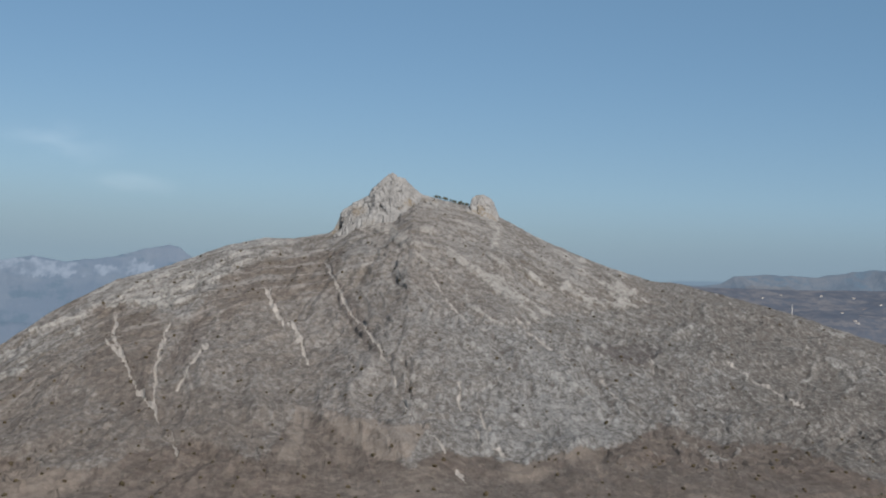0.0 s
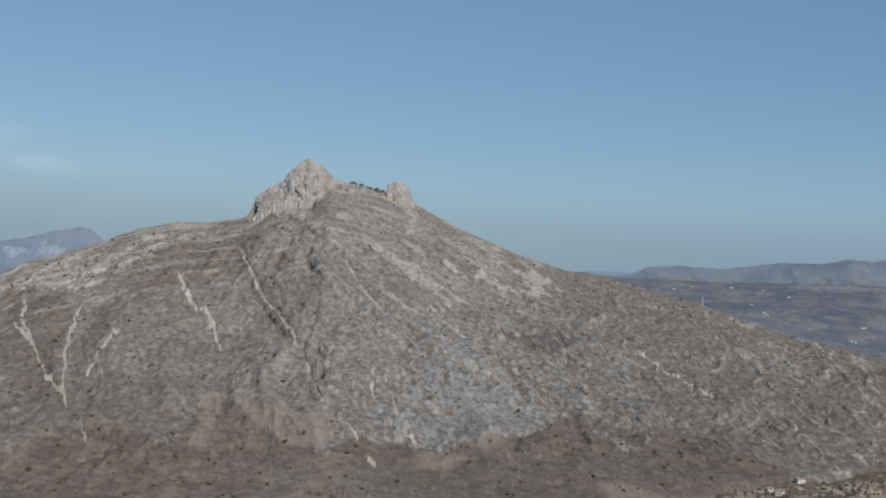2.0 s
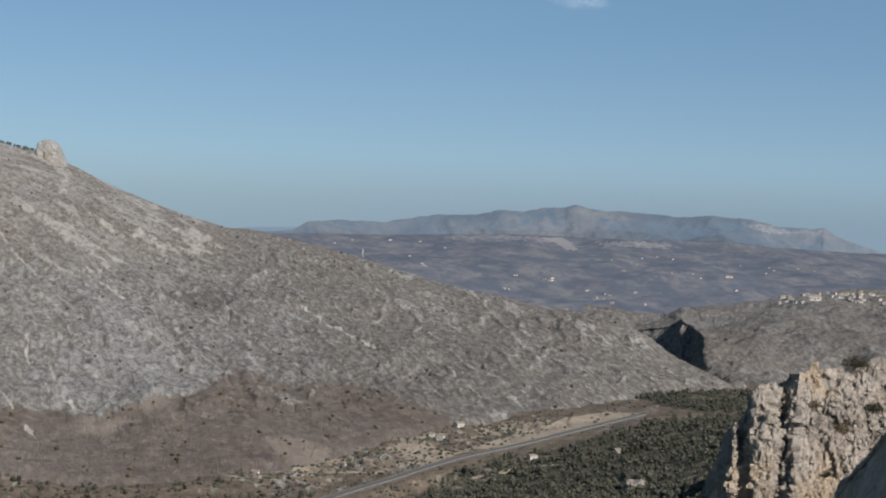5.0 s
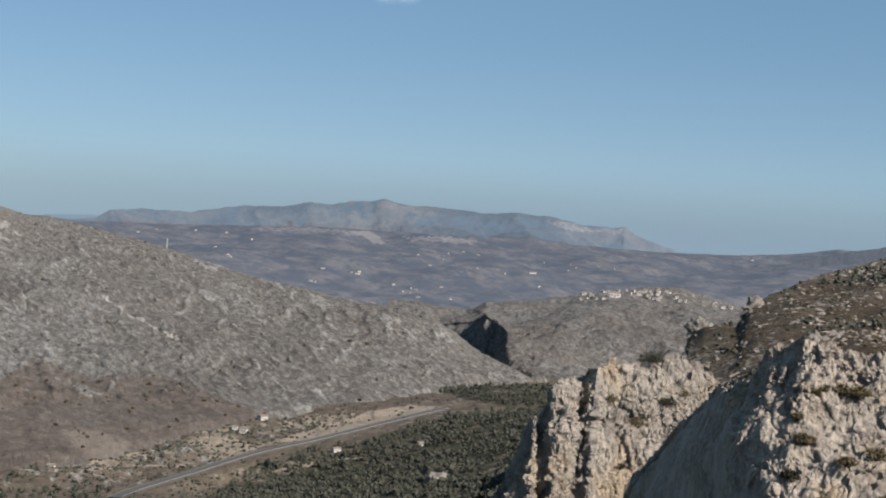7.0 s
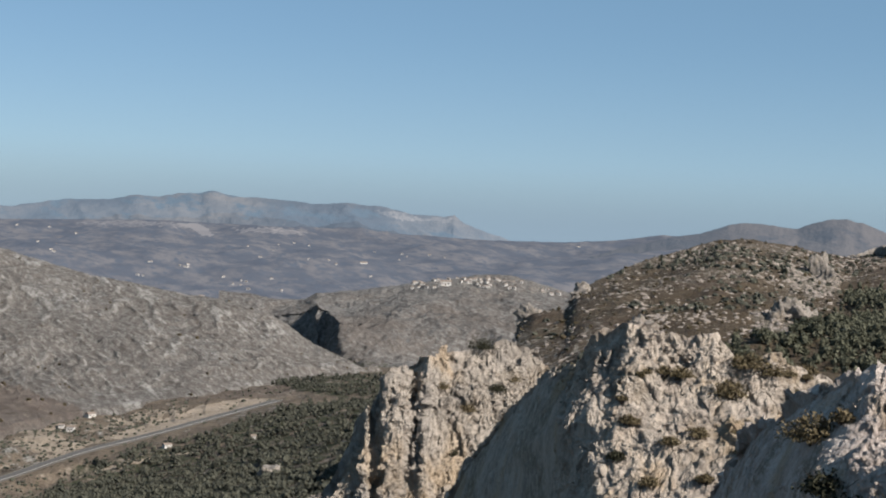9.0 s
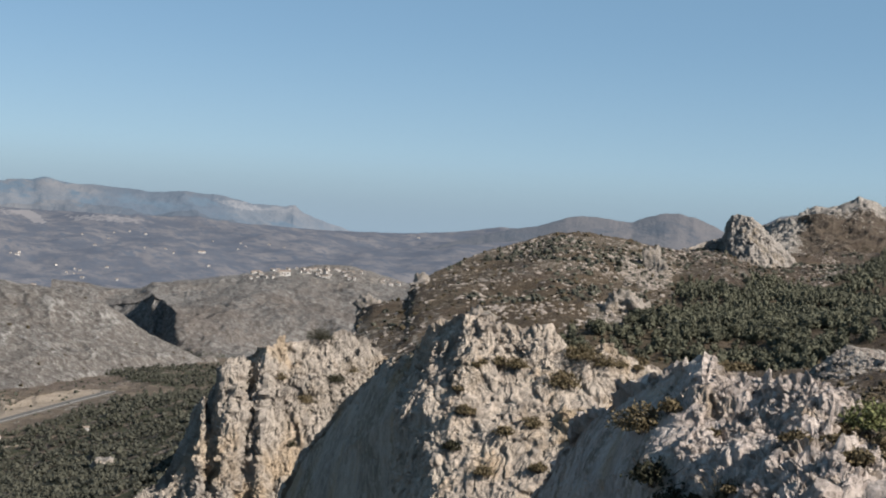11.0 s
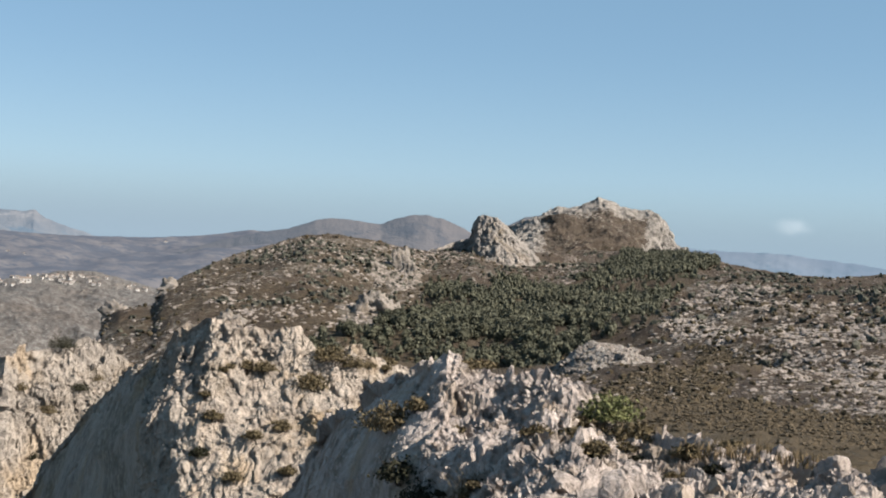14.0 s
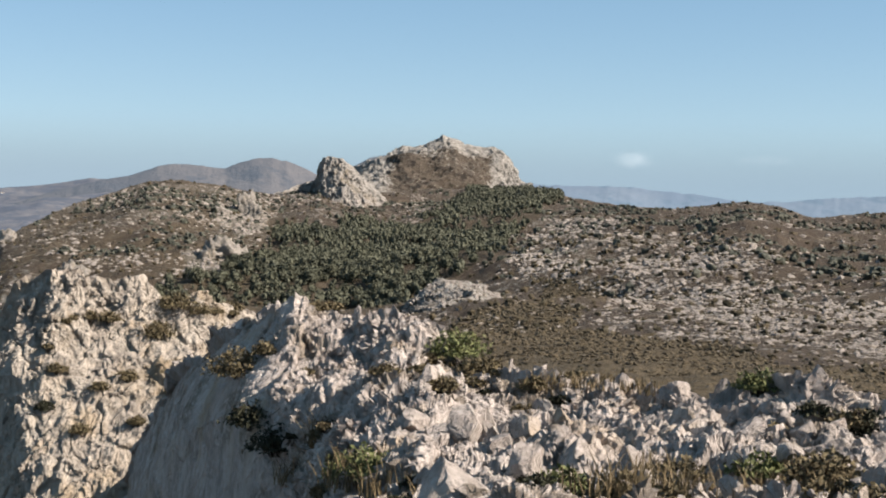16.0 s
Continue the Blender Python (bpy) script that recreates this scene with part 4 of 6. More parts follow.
def far_ridge(name, top, drop, material, label, bare=None, seed=0, columns=320, rough=14.0, rows=30):
    foot = [(a, e - drop, d - 260) for a, e, d in top]
    ridge = Land([foot, top], [rows], top[0][0], top[-1][0], columns, behind=(40, 30), wander=0.03, seed=seed)
    q = ridge.p
    hold = (1 - smooth(ridge.s, 0.8, 1)) * (ridge.s <= 1)
    ridge.push(hold * rough * (ridged(q * (0.005, 0.003, 0.004), 5, 0.55, seed) - 0.5) * 1.6)
    ridge.attrs = {"bare": bare(ridge.az, ridge.el) if bare else 0 * ridge.az}
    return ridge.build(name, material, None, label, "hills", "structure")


RANGE = [(8.5, -0.35, 4500), (10.1, -0.2, 4500), (10.98, -0.1, 4500), (11.53, 0.25, 4500), (12.76, 0.35, 4500), (14.55, 0.36, 4500), (16.57, 0.74, 4550), (18.14, 0.81, 4550), (19.26, 1.04, 4560), (20.16, 1.01, 4560),
         (20.82, 1.2, 4570), (21.7, 1.25, 4570), (22.05, 1.38, 4570), (23.06, 1.17, 4570), (24.4, 1.17, 4570), (26.17, 1.04, 4570), (27.5, 1.14, 4570), (28.95, 1.06, 4570), (30.1, 0.83, 4570), (31.4, 0.8, 4570), (31.78, 0.86, 4570),
         (32.2, 0.55, 4570), (33.1, 0.22, 4570), (34.2, -0.05, 4570), (36, -0.3, 4570)]
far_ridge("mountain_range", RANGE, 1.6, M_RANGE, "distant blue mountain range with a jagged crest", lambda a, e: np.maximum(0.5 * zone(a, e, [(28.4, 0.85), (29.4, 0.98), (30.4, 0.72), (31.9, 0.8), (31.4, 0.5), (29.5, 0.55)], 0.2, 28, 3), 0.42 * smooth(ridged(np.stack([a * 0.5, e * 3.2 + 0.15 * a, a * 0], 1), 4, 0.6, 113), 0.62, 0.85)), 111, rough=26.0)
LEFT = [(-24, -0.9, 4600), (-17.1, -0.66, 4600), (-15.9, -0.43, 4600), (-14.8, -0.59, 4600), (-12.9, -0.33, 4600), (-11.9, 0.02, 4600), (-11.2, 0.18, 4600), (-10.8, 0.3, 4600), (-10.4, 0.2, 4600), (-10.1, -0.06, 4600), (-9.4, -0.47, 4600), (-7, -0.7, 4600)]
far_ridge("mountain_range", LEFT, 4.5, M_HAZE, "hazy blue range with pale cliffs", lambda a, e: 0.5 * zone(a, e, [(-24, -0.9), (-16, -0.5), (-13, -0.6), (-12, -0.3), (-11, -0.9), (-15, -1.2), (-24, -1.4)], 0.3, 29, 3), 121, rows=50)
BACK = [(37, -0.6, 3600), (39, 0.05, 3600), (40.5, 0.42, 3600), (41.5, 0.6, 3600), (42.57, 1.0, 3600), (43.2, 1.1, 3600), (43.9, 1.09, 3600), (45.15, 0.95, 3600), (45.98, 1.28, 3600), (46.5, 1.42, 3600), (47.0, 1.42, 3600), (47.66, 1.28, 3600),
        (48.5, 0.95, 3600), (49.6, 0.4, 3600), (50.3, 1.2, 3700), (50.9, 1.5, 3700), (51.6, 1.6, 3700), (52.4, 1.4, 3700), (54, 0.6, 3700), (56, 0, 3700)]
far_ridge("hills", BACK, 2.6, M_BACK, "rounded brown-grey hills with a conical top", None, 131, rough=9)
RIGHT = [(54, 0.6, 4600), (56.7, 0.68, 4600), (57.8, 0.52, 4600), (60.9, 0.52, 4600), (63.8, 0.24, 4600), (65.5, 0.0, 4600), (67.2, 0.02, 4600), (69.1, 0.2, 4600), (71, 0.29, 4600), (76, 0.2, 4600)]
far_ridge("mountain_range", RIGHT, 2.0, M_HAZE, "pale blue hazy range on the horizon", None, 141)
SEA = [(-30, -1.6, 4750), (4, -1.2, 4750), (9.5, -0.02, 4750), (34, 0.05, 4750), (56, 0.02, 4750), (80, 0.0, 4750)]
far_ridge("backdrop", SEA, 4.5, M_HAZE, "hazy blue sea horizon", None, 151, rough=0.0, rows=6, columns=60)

# unseen land added behind the viewer; closes the horizon, blocks sky light from below
AROUND = Land([[(74, -40, 80), (334, -40, 80)], [(74, -8, 700), (334, -8, 700)], [(74, -0.6, 4700), (334, -0.6, 4700)]], [12, 24], 74, 334, 120, behind=(30, 10))
AROUND.lift(30 * fbm(AROUND.p * 0.002, 4, 0.5, 155) * smooth(np.hypot(AROUND.p[:, 0], AROUND.p[:, 1]), 200, 900))
AROUND.attrs = {"rock": 0.35 + 0 * AROUND.az, "scrub": 0.3 + 0 * AROUND.az, "bare": 0 * AROUND.az, "burnt": 0 * AROUND.az}
AROUND.build("ground", M_VALLEY, None, "unseen brown scrub country added behind the summit", "ground", "structure")
# see-through glowing sheets added before the sky and the ranges to imitate haze
u, t = np.meshgrid(np.linspace(-26, 78, 60), np.linspace(0, 1, 24))
i = (np.arange(23)[:, None] * 60 + np.arange(59)[None, :]).ravel()
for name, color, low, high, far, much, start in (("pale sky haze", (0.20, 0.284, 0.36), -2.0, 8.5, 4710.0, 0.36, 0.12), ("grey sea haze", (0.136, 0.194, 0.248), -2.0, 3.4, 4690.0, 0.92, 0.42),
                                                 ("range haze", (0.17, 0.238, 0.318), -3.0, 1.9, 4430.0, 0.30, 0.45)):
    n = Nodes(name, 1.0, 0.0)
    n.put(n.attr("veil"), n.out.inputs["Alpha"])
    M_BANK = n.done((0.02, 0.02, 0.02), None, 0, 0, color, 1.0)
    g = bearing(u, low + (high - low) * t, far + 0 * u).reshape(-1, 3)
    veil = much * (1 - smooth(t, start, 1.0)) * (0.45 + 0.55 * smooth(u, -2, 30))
    tagged(mesh_object("backdrop", g, np.stack([i, i + 1, i + 61, i + 60], 1), M_BANK, None, {"veil": veil.ravel()}), "grey-blue glowing sheet standing in for haze over the horizon", "haze", "", "structure")


# ---- the ridge that runs on from the summit ----
HL_NEAR = [(30, -13, 130), (34.2, -10, 120), (36, -8.2, 115), (38, -8.6, 60), (44, -9.5, 24), (50, -9.3, 22), (60, -9.2, 20), (76, -9.2, 18)]
HL_B = [(30, -10.5, 240), (34.2, -8, 220), (36, -6.3, 210), (44, -6.3, 150), (52, -6.1, 130), (56, -5.8, 105), (60, -5.75, 90), (66, -6.2, 68), (76, -6.5, 58)]
HL_C = [(30, -10, 420), (33.6, -8.0, 420), (34.4, -5.2, 420), (37, -4.6, 400), (44, -4.55, 380), (50, -4.7, 380), (53.5, -4.6, 350), (57, -4.3, 310), (60, -4.2, 280), (66, -4.0, 240), (76, -3.8, 230)]
HL_TOP = [(30, -10, 480), (33.7, -7.5, 520), (34.2, -5.2, 540), (34.5, -3.6, 550), (35.1, -3.0, 560), (36.38, -2.62, 580), (36.78, -1.95, 590), (37.42, -1.48, 600), (39.13, -0.62, 640), (40.66, -0.10, 670), (42.19, 0.40, 690), (43.53, 0.48, 700), (44.9, 0.32, 710),
          (46.25, 0.09, 720), (47.2, -0.02, 730), (48.9, 0.3, 760), (51, 0.1, 800), (53, 0.3, 860), (56.6, 0.4, 880), (58.5, 0.15, 800), (59.0, 0.0, 740), (60.9, -0.2, 700), (63.1, -0.29, 680), (64.4, -0.1, 690), (65.72, 0.05, 700), (67.0, -0.14, 690),
          (68.3, -0.55, 660), (69.6, -0.38, 680), (71, -0.29, 690), (76, -0.3, 700)]
land = Land([HL_NEAR, HL_B, HL_C, HL_TOP], [30, 50, 150], 31, 74, 740, behind=(160, 60), wander=0.03, seed=7)
p, az, el = land.p, land.az, land.el
dist = np.hypot(p[:, 0], p[:, 1])
fade = smooth(dist, 30, 200) * (1 - 0.9 * smooth(land.s, 2.8, 3)) * (land.s <= 3)
land.lift(fade * (5 * fbm(p * 0.010, 5, 0.5, 161) + 1.6 * fbm(p * 0.05, 4, 0.55, 162)) + 0.25 * fbm(p * 0.25, 3, 0.5, 163) * (1 - smooth(dist, 40, 200)))
el = land.el
FOREST = [(42.0, -4.4), (43.0, -3.6), (44.5, -3.3), (46.0, -2.5), (47.0, -1.9), (47.5, -1.2), (49.0, -1.5), (50.2, -1.0), (52.5, -1.4), (54.0, -0.3), (55, 0.3), (58.5, 0.5), (58.6, 0.0), (57.4, -0.8), (56.4, -1.9), (55.3, -2.8), (54.1, -3.4),
          (53.2, -3.9), (52.2, -4.6), (50, -5.6), (44, -5.8)]
wood = zone(az, el, FOREST, 0.35, 31)
brush = np.maximum(zone(az, el, [(53, -6.6), (54.6, -5.2), (56.0, -4.2), (58, -4.05), (59.5, -4.6), (58.8, -5.2), (62, -5.45), (65.2, -5.7), (67, -6.3), (74, -6.3), (74, -9.5), (53, -9.5)], 0.3, 32),
                   zone(az, el, [(57.6, -3.5), (58.6, -3.2), (60.8, -3.4), (60.5, -3.9), (58, -4.0)], 0.3, 33))
karst = (1 - 0.8 * smooth(az, 63.5, 68) * smooth(el, -4.6, -3.2)) * zone(az, el, [(57.0, -3.2), (56.6, -2.2), (58.6, -0.4), (61, -1.0), (66, -1.6), (68.0, -2.6), (74, -3.6), (74, -6.2), (66, -5.6), (59, -5.0), (60.6, -4.0)], 0.5, 34)
outcrop = np.maximum(zone(az, el, [(44.5, -0.4), (46.3, -0.3), (46.9, -1.3), (46.0, -1.7), (44.8, -1.2)], 0.3, 35), zone(az, el, [(43.4, -2.4), (45.6, -1.7), (46.1, -2.6), (45, -3.2), (43.8, -3.0)], 0.3, 36))
top_rock = zone(az, el, [(40.5, -0.5), (42, 0.3), (45, 0.3), (47, -0.5), (45, -1.4), (41.5, -1.2)], 0.4, 37)
mixed = fbm(p * 0.02, 4, 0.55, 164) + 0.6 * smooth(el, -3.5, -0.5) * (az < 47)
land.attrs = {"rock": np.clip(0.27 + 0.10 * smooth(-az, -42, -36) + 0.02 * karst + 0.42 * outcrop + 0.08 * top_rock - 0.4 * brush - 0.25 * wood + 0.12 * mixed, 0, 1), "scrub": np.clip(0.24 + 0.16 * wood + 0.06 * brush - 0.06 * karst - 0.12 * outcrop, 0, 1),
              "bare": 0 * az, "burnt": np.clip(0.3 * wood, 0, 1), "meadow": np.clip(brush + 0.45 * wood + 0.4 * (az < 48) * smooth(fbm(p * 0.015 + 3, 4, 0.6, 165), -0.2, 0.2), 0, 1)}
RIDGE, FOREST_IN, KARST, BRUSH, OUTCROP = land, wood, karst, brush, np.clip(outcrop + 0.15 * top_rock, 0, 1)
land.build("hillside", M_RIDGE, None, "brown scrub hillside with pale limestone outcrops", "hillside", "structure")

# the hill's own crags
tooth = tagged(new("rock_tooth"), "upright grey limestone tooth on the hill crest", "rock")
crag("face", [(46.6, -0.15, 742), (47.5, 0.08, 742), (48.1, 0.36, 748), (48.75, 0.6, 746), (48.86, 1.15, 732), (49.05, 1.46, 729), (49.35, 1.52, 728), (49.8, 1.44, 727), (50.25, 1.02, 728), (50.7, 0.62, 729), (51.1, 0.3, 731), (51.8, -0.45, 738)],
     [(46.6, -0.25, 735), (48.7, -0.4, 736), (48.9, -0.75, 710), (49.5, -0.85, 704), (50.2, -0.95, 702), (51.0, -1.05, 704), (51.8, -1.0, 715)], 220, 120, M_ROCK_HILL, tooth, 1.9, 5.5, 171, (26, 30), flute=1.5)
far_crag = tagged(new("rock_crag"), "long grey limestone crag above the pine wood", "rock")
LONG_TOP = [(49.6, 0.5, 1000), (50.3, 0.92, 1000), (51.37, 1.5, 1000), (52.25, 1.94, 1000), (53.14, 2.05, 1000), (53.5, 2.22, 1000), (53.8, 2.31, 1000), (54.3, 2.2, 1000), (54.7, 2.0, 1000), (55.3, 1.95, 1000), (55.81, 1.95, 1000), (56.1, 1.8, 1000), (56.3, 1.55, 1000),
            (56.5, 1.1, 1000), (56.68, 0.7, 1000), (57.2, 0.3, 1000)]
LONG_FOOT = [(49.6, -0.2, 880), (51, -0.1, 860), (53, 0.0, 860), (55, 0.3, 900), (56.2, 0.5, 970), (57.2, 0.2, 985)]
LONG = Land([LONG_FOOT, LONG_TOP], [110], 49.6, 57.2, 280, behind=(60, 60), wander=0.03, seed=181, skirt=(15, 20))
q, hold = LONG.p, 1 - 0.5 * smooth(LONG.s, 0.85, 1.0)
LONG.push(hold * (6 * fbm(q * 0.02, 5, 0.55, 182) + 6 * (ridged(q * (0.05, 0.05, 0.02), 4, 0.55, 183) - 0.5)))
d1, d2, who, facet = cells(LONG.p * (0.10, 0.10, 0.05), 184)
bare = np.clip(smooth(LONG.s, 0.72, 0.92) + smooth(LONG.az, 52.2, 51.0) + 0.8 * smooth(fbm(q * (0.02, 0.02, 0.06), 4, 0.55, 185), 0.1, 0.5) + smooth(LONG.az, 55.6, 56.0), 0, 1)
LONG.push(4.5 * hold * bare * (facet + 0.4 * who) * smooth(d2 - d1, 0, 0.3))
LONG.attrs = {"rock": np.clip(0.26 + 0.60 * bare, 0, 1), "scrub": 0.34 - 0.18 * bare, "bare": 0 * bare, "burnt": 0.3 * (1 - bare)}
LONG.build_split(("slope", "crest", "end_cliff"), (51.6, 55.7), M_CRAG, far_crag)
for k, (a, e, d, w, h) in enumerate([(46.05, -0.72, 690, 6, 7), (46.4, -0.95, 690, 5, 5), (36.95, -2.05, 575, 7, 4), (34.9, -3.1, 540, 5, 5), (45.0, -2.3, 560, 6, 5), (45.6, -2.6, 560, 5, 5), (44.5, -2.5, 560, 4, 4), (39.4, -3.25, 470, 5, 3)]):
    v, f = stone(400 + k, 4, 0.9)
    d1, d2, who, facet = cells(v * 3.2 + k, 40 + k)
    v = v * (1 + 0.30 * facet + 0.15 * who + 0.25 * (ridged(v * (3, 3, 1.2), 4, 0.6, k) - 0.5))[:, None]
    ob = mesh_object("rock_outcrop", v * (w, w * 0.8, h), f, M_ROCK_HILL, None, {"moss": 0.3 + 0 * v[:, 0]})
    base = RIDGE.at(a, e)
    ob.matrix_world = Matrix.Translation(base) @ pose(0, 0, 0, 0, 0, 40 * k)
    tagged(ob, "pale grey limestone outcrop in brown scrub", "rock", "outcrops on the hill")
MOUND_TOP = [(51.2, -5.3, 290), (52.3, -4.5, 290), (52.9, -3.95, 290), (53.5, -3.5, 290), (54.0, -3.38, 290), (54.8, -3.42, 290), (55.4, -3.6, 290), (56.1, -3.95, 290), (56.8, -4.5, 290)]
MOUND_FOOT = [(51.2, -5.8, 255), (53, -5.8, 230), (55, -5.4, 230), (56.8, -4.9, 250)]
MOUND = Land([MOUND_FOOT, MOUND_TOP], [80], 51.2, 56.8, 200, behind=(40, 14), wander=0.02, seed=8)
d1, d2, who, facet = cells(MOUND.p * (0.5, 0.5, 0.8), 191)
MOUND.push(0.9 * (np.minimum(d2 - d1, 0.15) + 0.8 * who + facet - 0.5) + 0.8 * fbm(MOUND.p * 0.12, 4, 0.5, 192))
MOUND.attrs = {"rock": 0.56 + 0.25 * fbm(MOUND.p * 0.35, 3, 0.5, 193), "scrub": 0.22 + 0 * MOUND.az, "bare": 0 * MOUND.az, "burnt": 0 * MOUND.az}
MOUND.build("rock_mound", M_CRAG, None, "low mound of broken pale limestone", "rock")


# ---- the near rocks ----
def karst_rock(name, lines, steps, az0, az1, columns, size, seed, material, label, behind, crest=0.5, deep=1.0, moss=0.5, wander=0.04, names=("face",), cuts=(), calm=None, flutes=0.0, spikes=0.2, ease=0.0):
    """A bare limestone mass: lumps, upright flutes, cracked blocks and small blades."""
    rock = Land(lines, steps, az0, az1, columns, behind=behind, wander=wander, seed=seed)
    last = len(steps)
    hold = 1 - (1 - crest) * smooth(rock.s, last - 0.25, last)
    if calm:
        hold = hold * (1 - 0.8 * (1 - smooth(rock.az, calm[0], calm[1])) * (rock.s < last - 0.08))
    upright = 1 - np.abs(grid_normals(rock.g)[:, :, 2]).ravel()
    small = np.minimum(1, hold + 0.05) * (0.6 + 0.4 * smooth(upright, 0.05, 0.45))
    q = rock.p / size
    warp = 0.22 * np.stack([fbm(q * 1.3, 3, 0.5, seed + k) for k in (5, 6, 7)], 1)
    rock.push(deep * size * hold * (0.42 * fbm(q * 0.5, 4, 0.5, seed) + 0.40 * (ridged((q + warp) * (0.95, 0.95, 0.36), 4, 0.5, seed + 2) - 0.55)))
    if flutes:
        rock.push(size * flutes * hold * (ridged(rock.p / size * (0.75, 0.75, 0.10) + 0.3 * warp, 3, 0.5, seed + 8) - 0.6))
    high = smooth(rock.s, last - 0.75, last - 0.05)
    for much, fine in ((1.0, 1.4), (0.5, 3.4)):
        q = (rock.p / size + 0.5 * warp) * (fine, fine, 0.22 * fine)
        d1, d2, who, facet = cells(q, seed + 50 + int(fine))
        blade = (who - 0.45 + 0.5 * facet) * smooth(d2 - d1, 0.0, 0.10) - 0.35 * (1 - smooth(d2 - d1, 0.0, 0.12))
        rock.lift(size * spikes * much * blade * (0.25 + 0.75 * high) * np.minimum(1, hold + 0.3))
    q = rock.p / size + warp
    d1, d2, who, facet = cells(q * (1.5, 1.5, 0.75), seed + 11)
    blocks = (facet + 0.5 * who - 0.25) * smooth(d2 - d1, 0.0, 0.22) - 0.55 * (1 - smooth(d2 - d1, 0.0, 0.10))
    rock.push(deep * size * 0.20 * hold * blocks)
    q = rock.p / size + warp
    d1, d2, who, facet = cells(q * (4.6, 4.6, 2.2), seed + 21)
    chips = (facet + 0.6 * who - 0.3) * smooth(d2 - d1, 0.0, 0.25) - 0.2 * (1 - smooth(d2 - d1, 0.0, 0.12))
    small = small * (1 - ease * (1 - high))
    rock.push(small * size * (0.12 * chips + 0.10 * np.where(upright > 0.25, 1, 0.4) * (ridged(q * (2.6, 2.6, 1.5), 4, 0.6, seed + 22) - 0.5) + 0.03 * (ridged(q * 2.1 + 7, 4, 0.65, seed + 24) - 0.5)))
    rock.push(small * size * 0.10 * (ridged(rock.p / size * (7, 7, 2.8), 3, 0.65, seed + 31) - 0.5))
    rock.attrs = {"moss": moss * smooth(fbm(rock.p / size * 0.8, 3, 0.5, seed + 41), 0.2, 0.6)}
    top = tagged(new(name), label, "rock")
    rock.build_split(names, cuts, material, top)
    return rock


CL_TOP = [(25.6, -12.5, 83), (26.55, -10.75, 83.8), (27.36, -9.94, 84.5), (27.95, -8.9, 85), (28.15, -7.8, 85.2), (28.45, -7.3, 85.4), (28.7, -7.1, 84.2), (28.85, -7.3, 85.4), (29.0, -6.9, 85.7), (29.32, -6.2, 85.5), (29.4, -5.62, 85), (29.8, -5.32, 85), (30.2, -5.42, 85.6),
          (30.32, -5.4, 88.0), (30.62, -4.95, 87.5), (31.05, -4.68, 86.4), (31.86, -4.5, 88.3), (32.74, -4.4, 89.1), (34.07, -4.17, 90.2), (34.5, -4.08, 90.6), (35.2, -4.42, 91.2), (35.7, -4.85, 91.6), (37, -5.6, 92.7)]
CL_FOOT = [(25.6, -13.5, 78), (27.7, -13.5, 77), (27.9, -13.5, 78.2), (28.2, -13.5, 77), (28.75, -13.5, 76.5), (28.95, -13.5, 77.3), (29.4, -13.5, 77.5), (30.3, -13.5, 77), (30.5, -13.5, 77.8), (31.1, -13.5, 77.5), (34, -13.5, 79), (37, -13.5, 81)]
CLIFF = karst_rock("cliff", [CL_FOOT, CL_TOP], [230], 25.6, 37, 330, 2.6, 201, M_ROCK_CLIFF, "tall fluted pale limestone cliff with dark clefts", (14, 14), 0.6, 0.6, 0.35, names=("pillar", "buttress"), cuts=(30.5,), flutes=0.22)
PK_TOP = [(31.2, -12.8, 38), (32.0, -10.6, 37.5), (32.78, -8.78, 37), (34.04, -7.3, 36), (34.8, -6.2, 35), (35.5, -5.35, 34), (36.4, -4.95, 33), (36.95, -4.6, 31), (37.55, -3.75, 30.5), (38.3, -3.35, 30.5), (38.85, -2.95, 30), (39.6, -3.08, 30), (40.3, -3.33, 30), (41.2, -3.43, 30),
          (42.15, -3.32, 30), (42.6, -3.85, 30), (43.1, -4.3, 30), (43.7, -4.3, 30), (44.4, -4.1, 30.5), (45.4, -4.3, 31), (46.4, -4.85, 31), (48.5, -5.8, 31)]
PK_FOOT = [(31.2, -14, 37), (32.5, -14, 35.5), (34, -14, 33.5), (36, -14, 30.5), (37.1, -14, 27.2), (37.9, -14, 25.8), (41, -14, 25), (44, -14, 25), (48.5, -13, 26)]
PK_MID = [(31.2, -13.4, 37.5), (32, -12, 36.8), (33, -10.5, 35.8), (34, -9, 34.3), (35, -8, 32.6), (35.8, -7.4, 31), (36.3, -7.0, 29.2), (37.5, -7.0, 28.5), (38.5, -7, 28.1), (41, -7, 28), (44, -7, 28), (48.5, -8.5, 29)]
PEAK = karst_rock("rock_peak", [PK_FOOT, PK_MID, PK_TOP], [140, 130], 31.2, 48.5, 540, 1.15, 211, M_ROCK_PEAK, "massive pale ochre-stained limestone peak", (6, 5), 0.6, 0.5, 0.5, names=("shaded_flank", "face", "shoulder"), cuts=(36.6, 42.8), calm=(35.6, 36.8), spikes=0.17, ease=0.45)
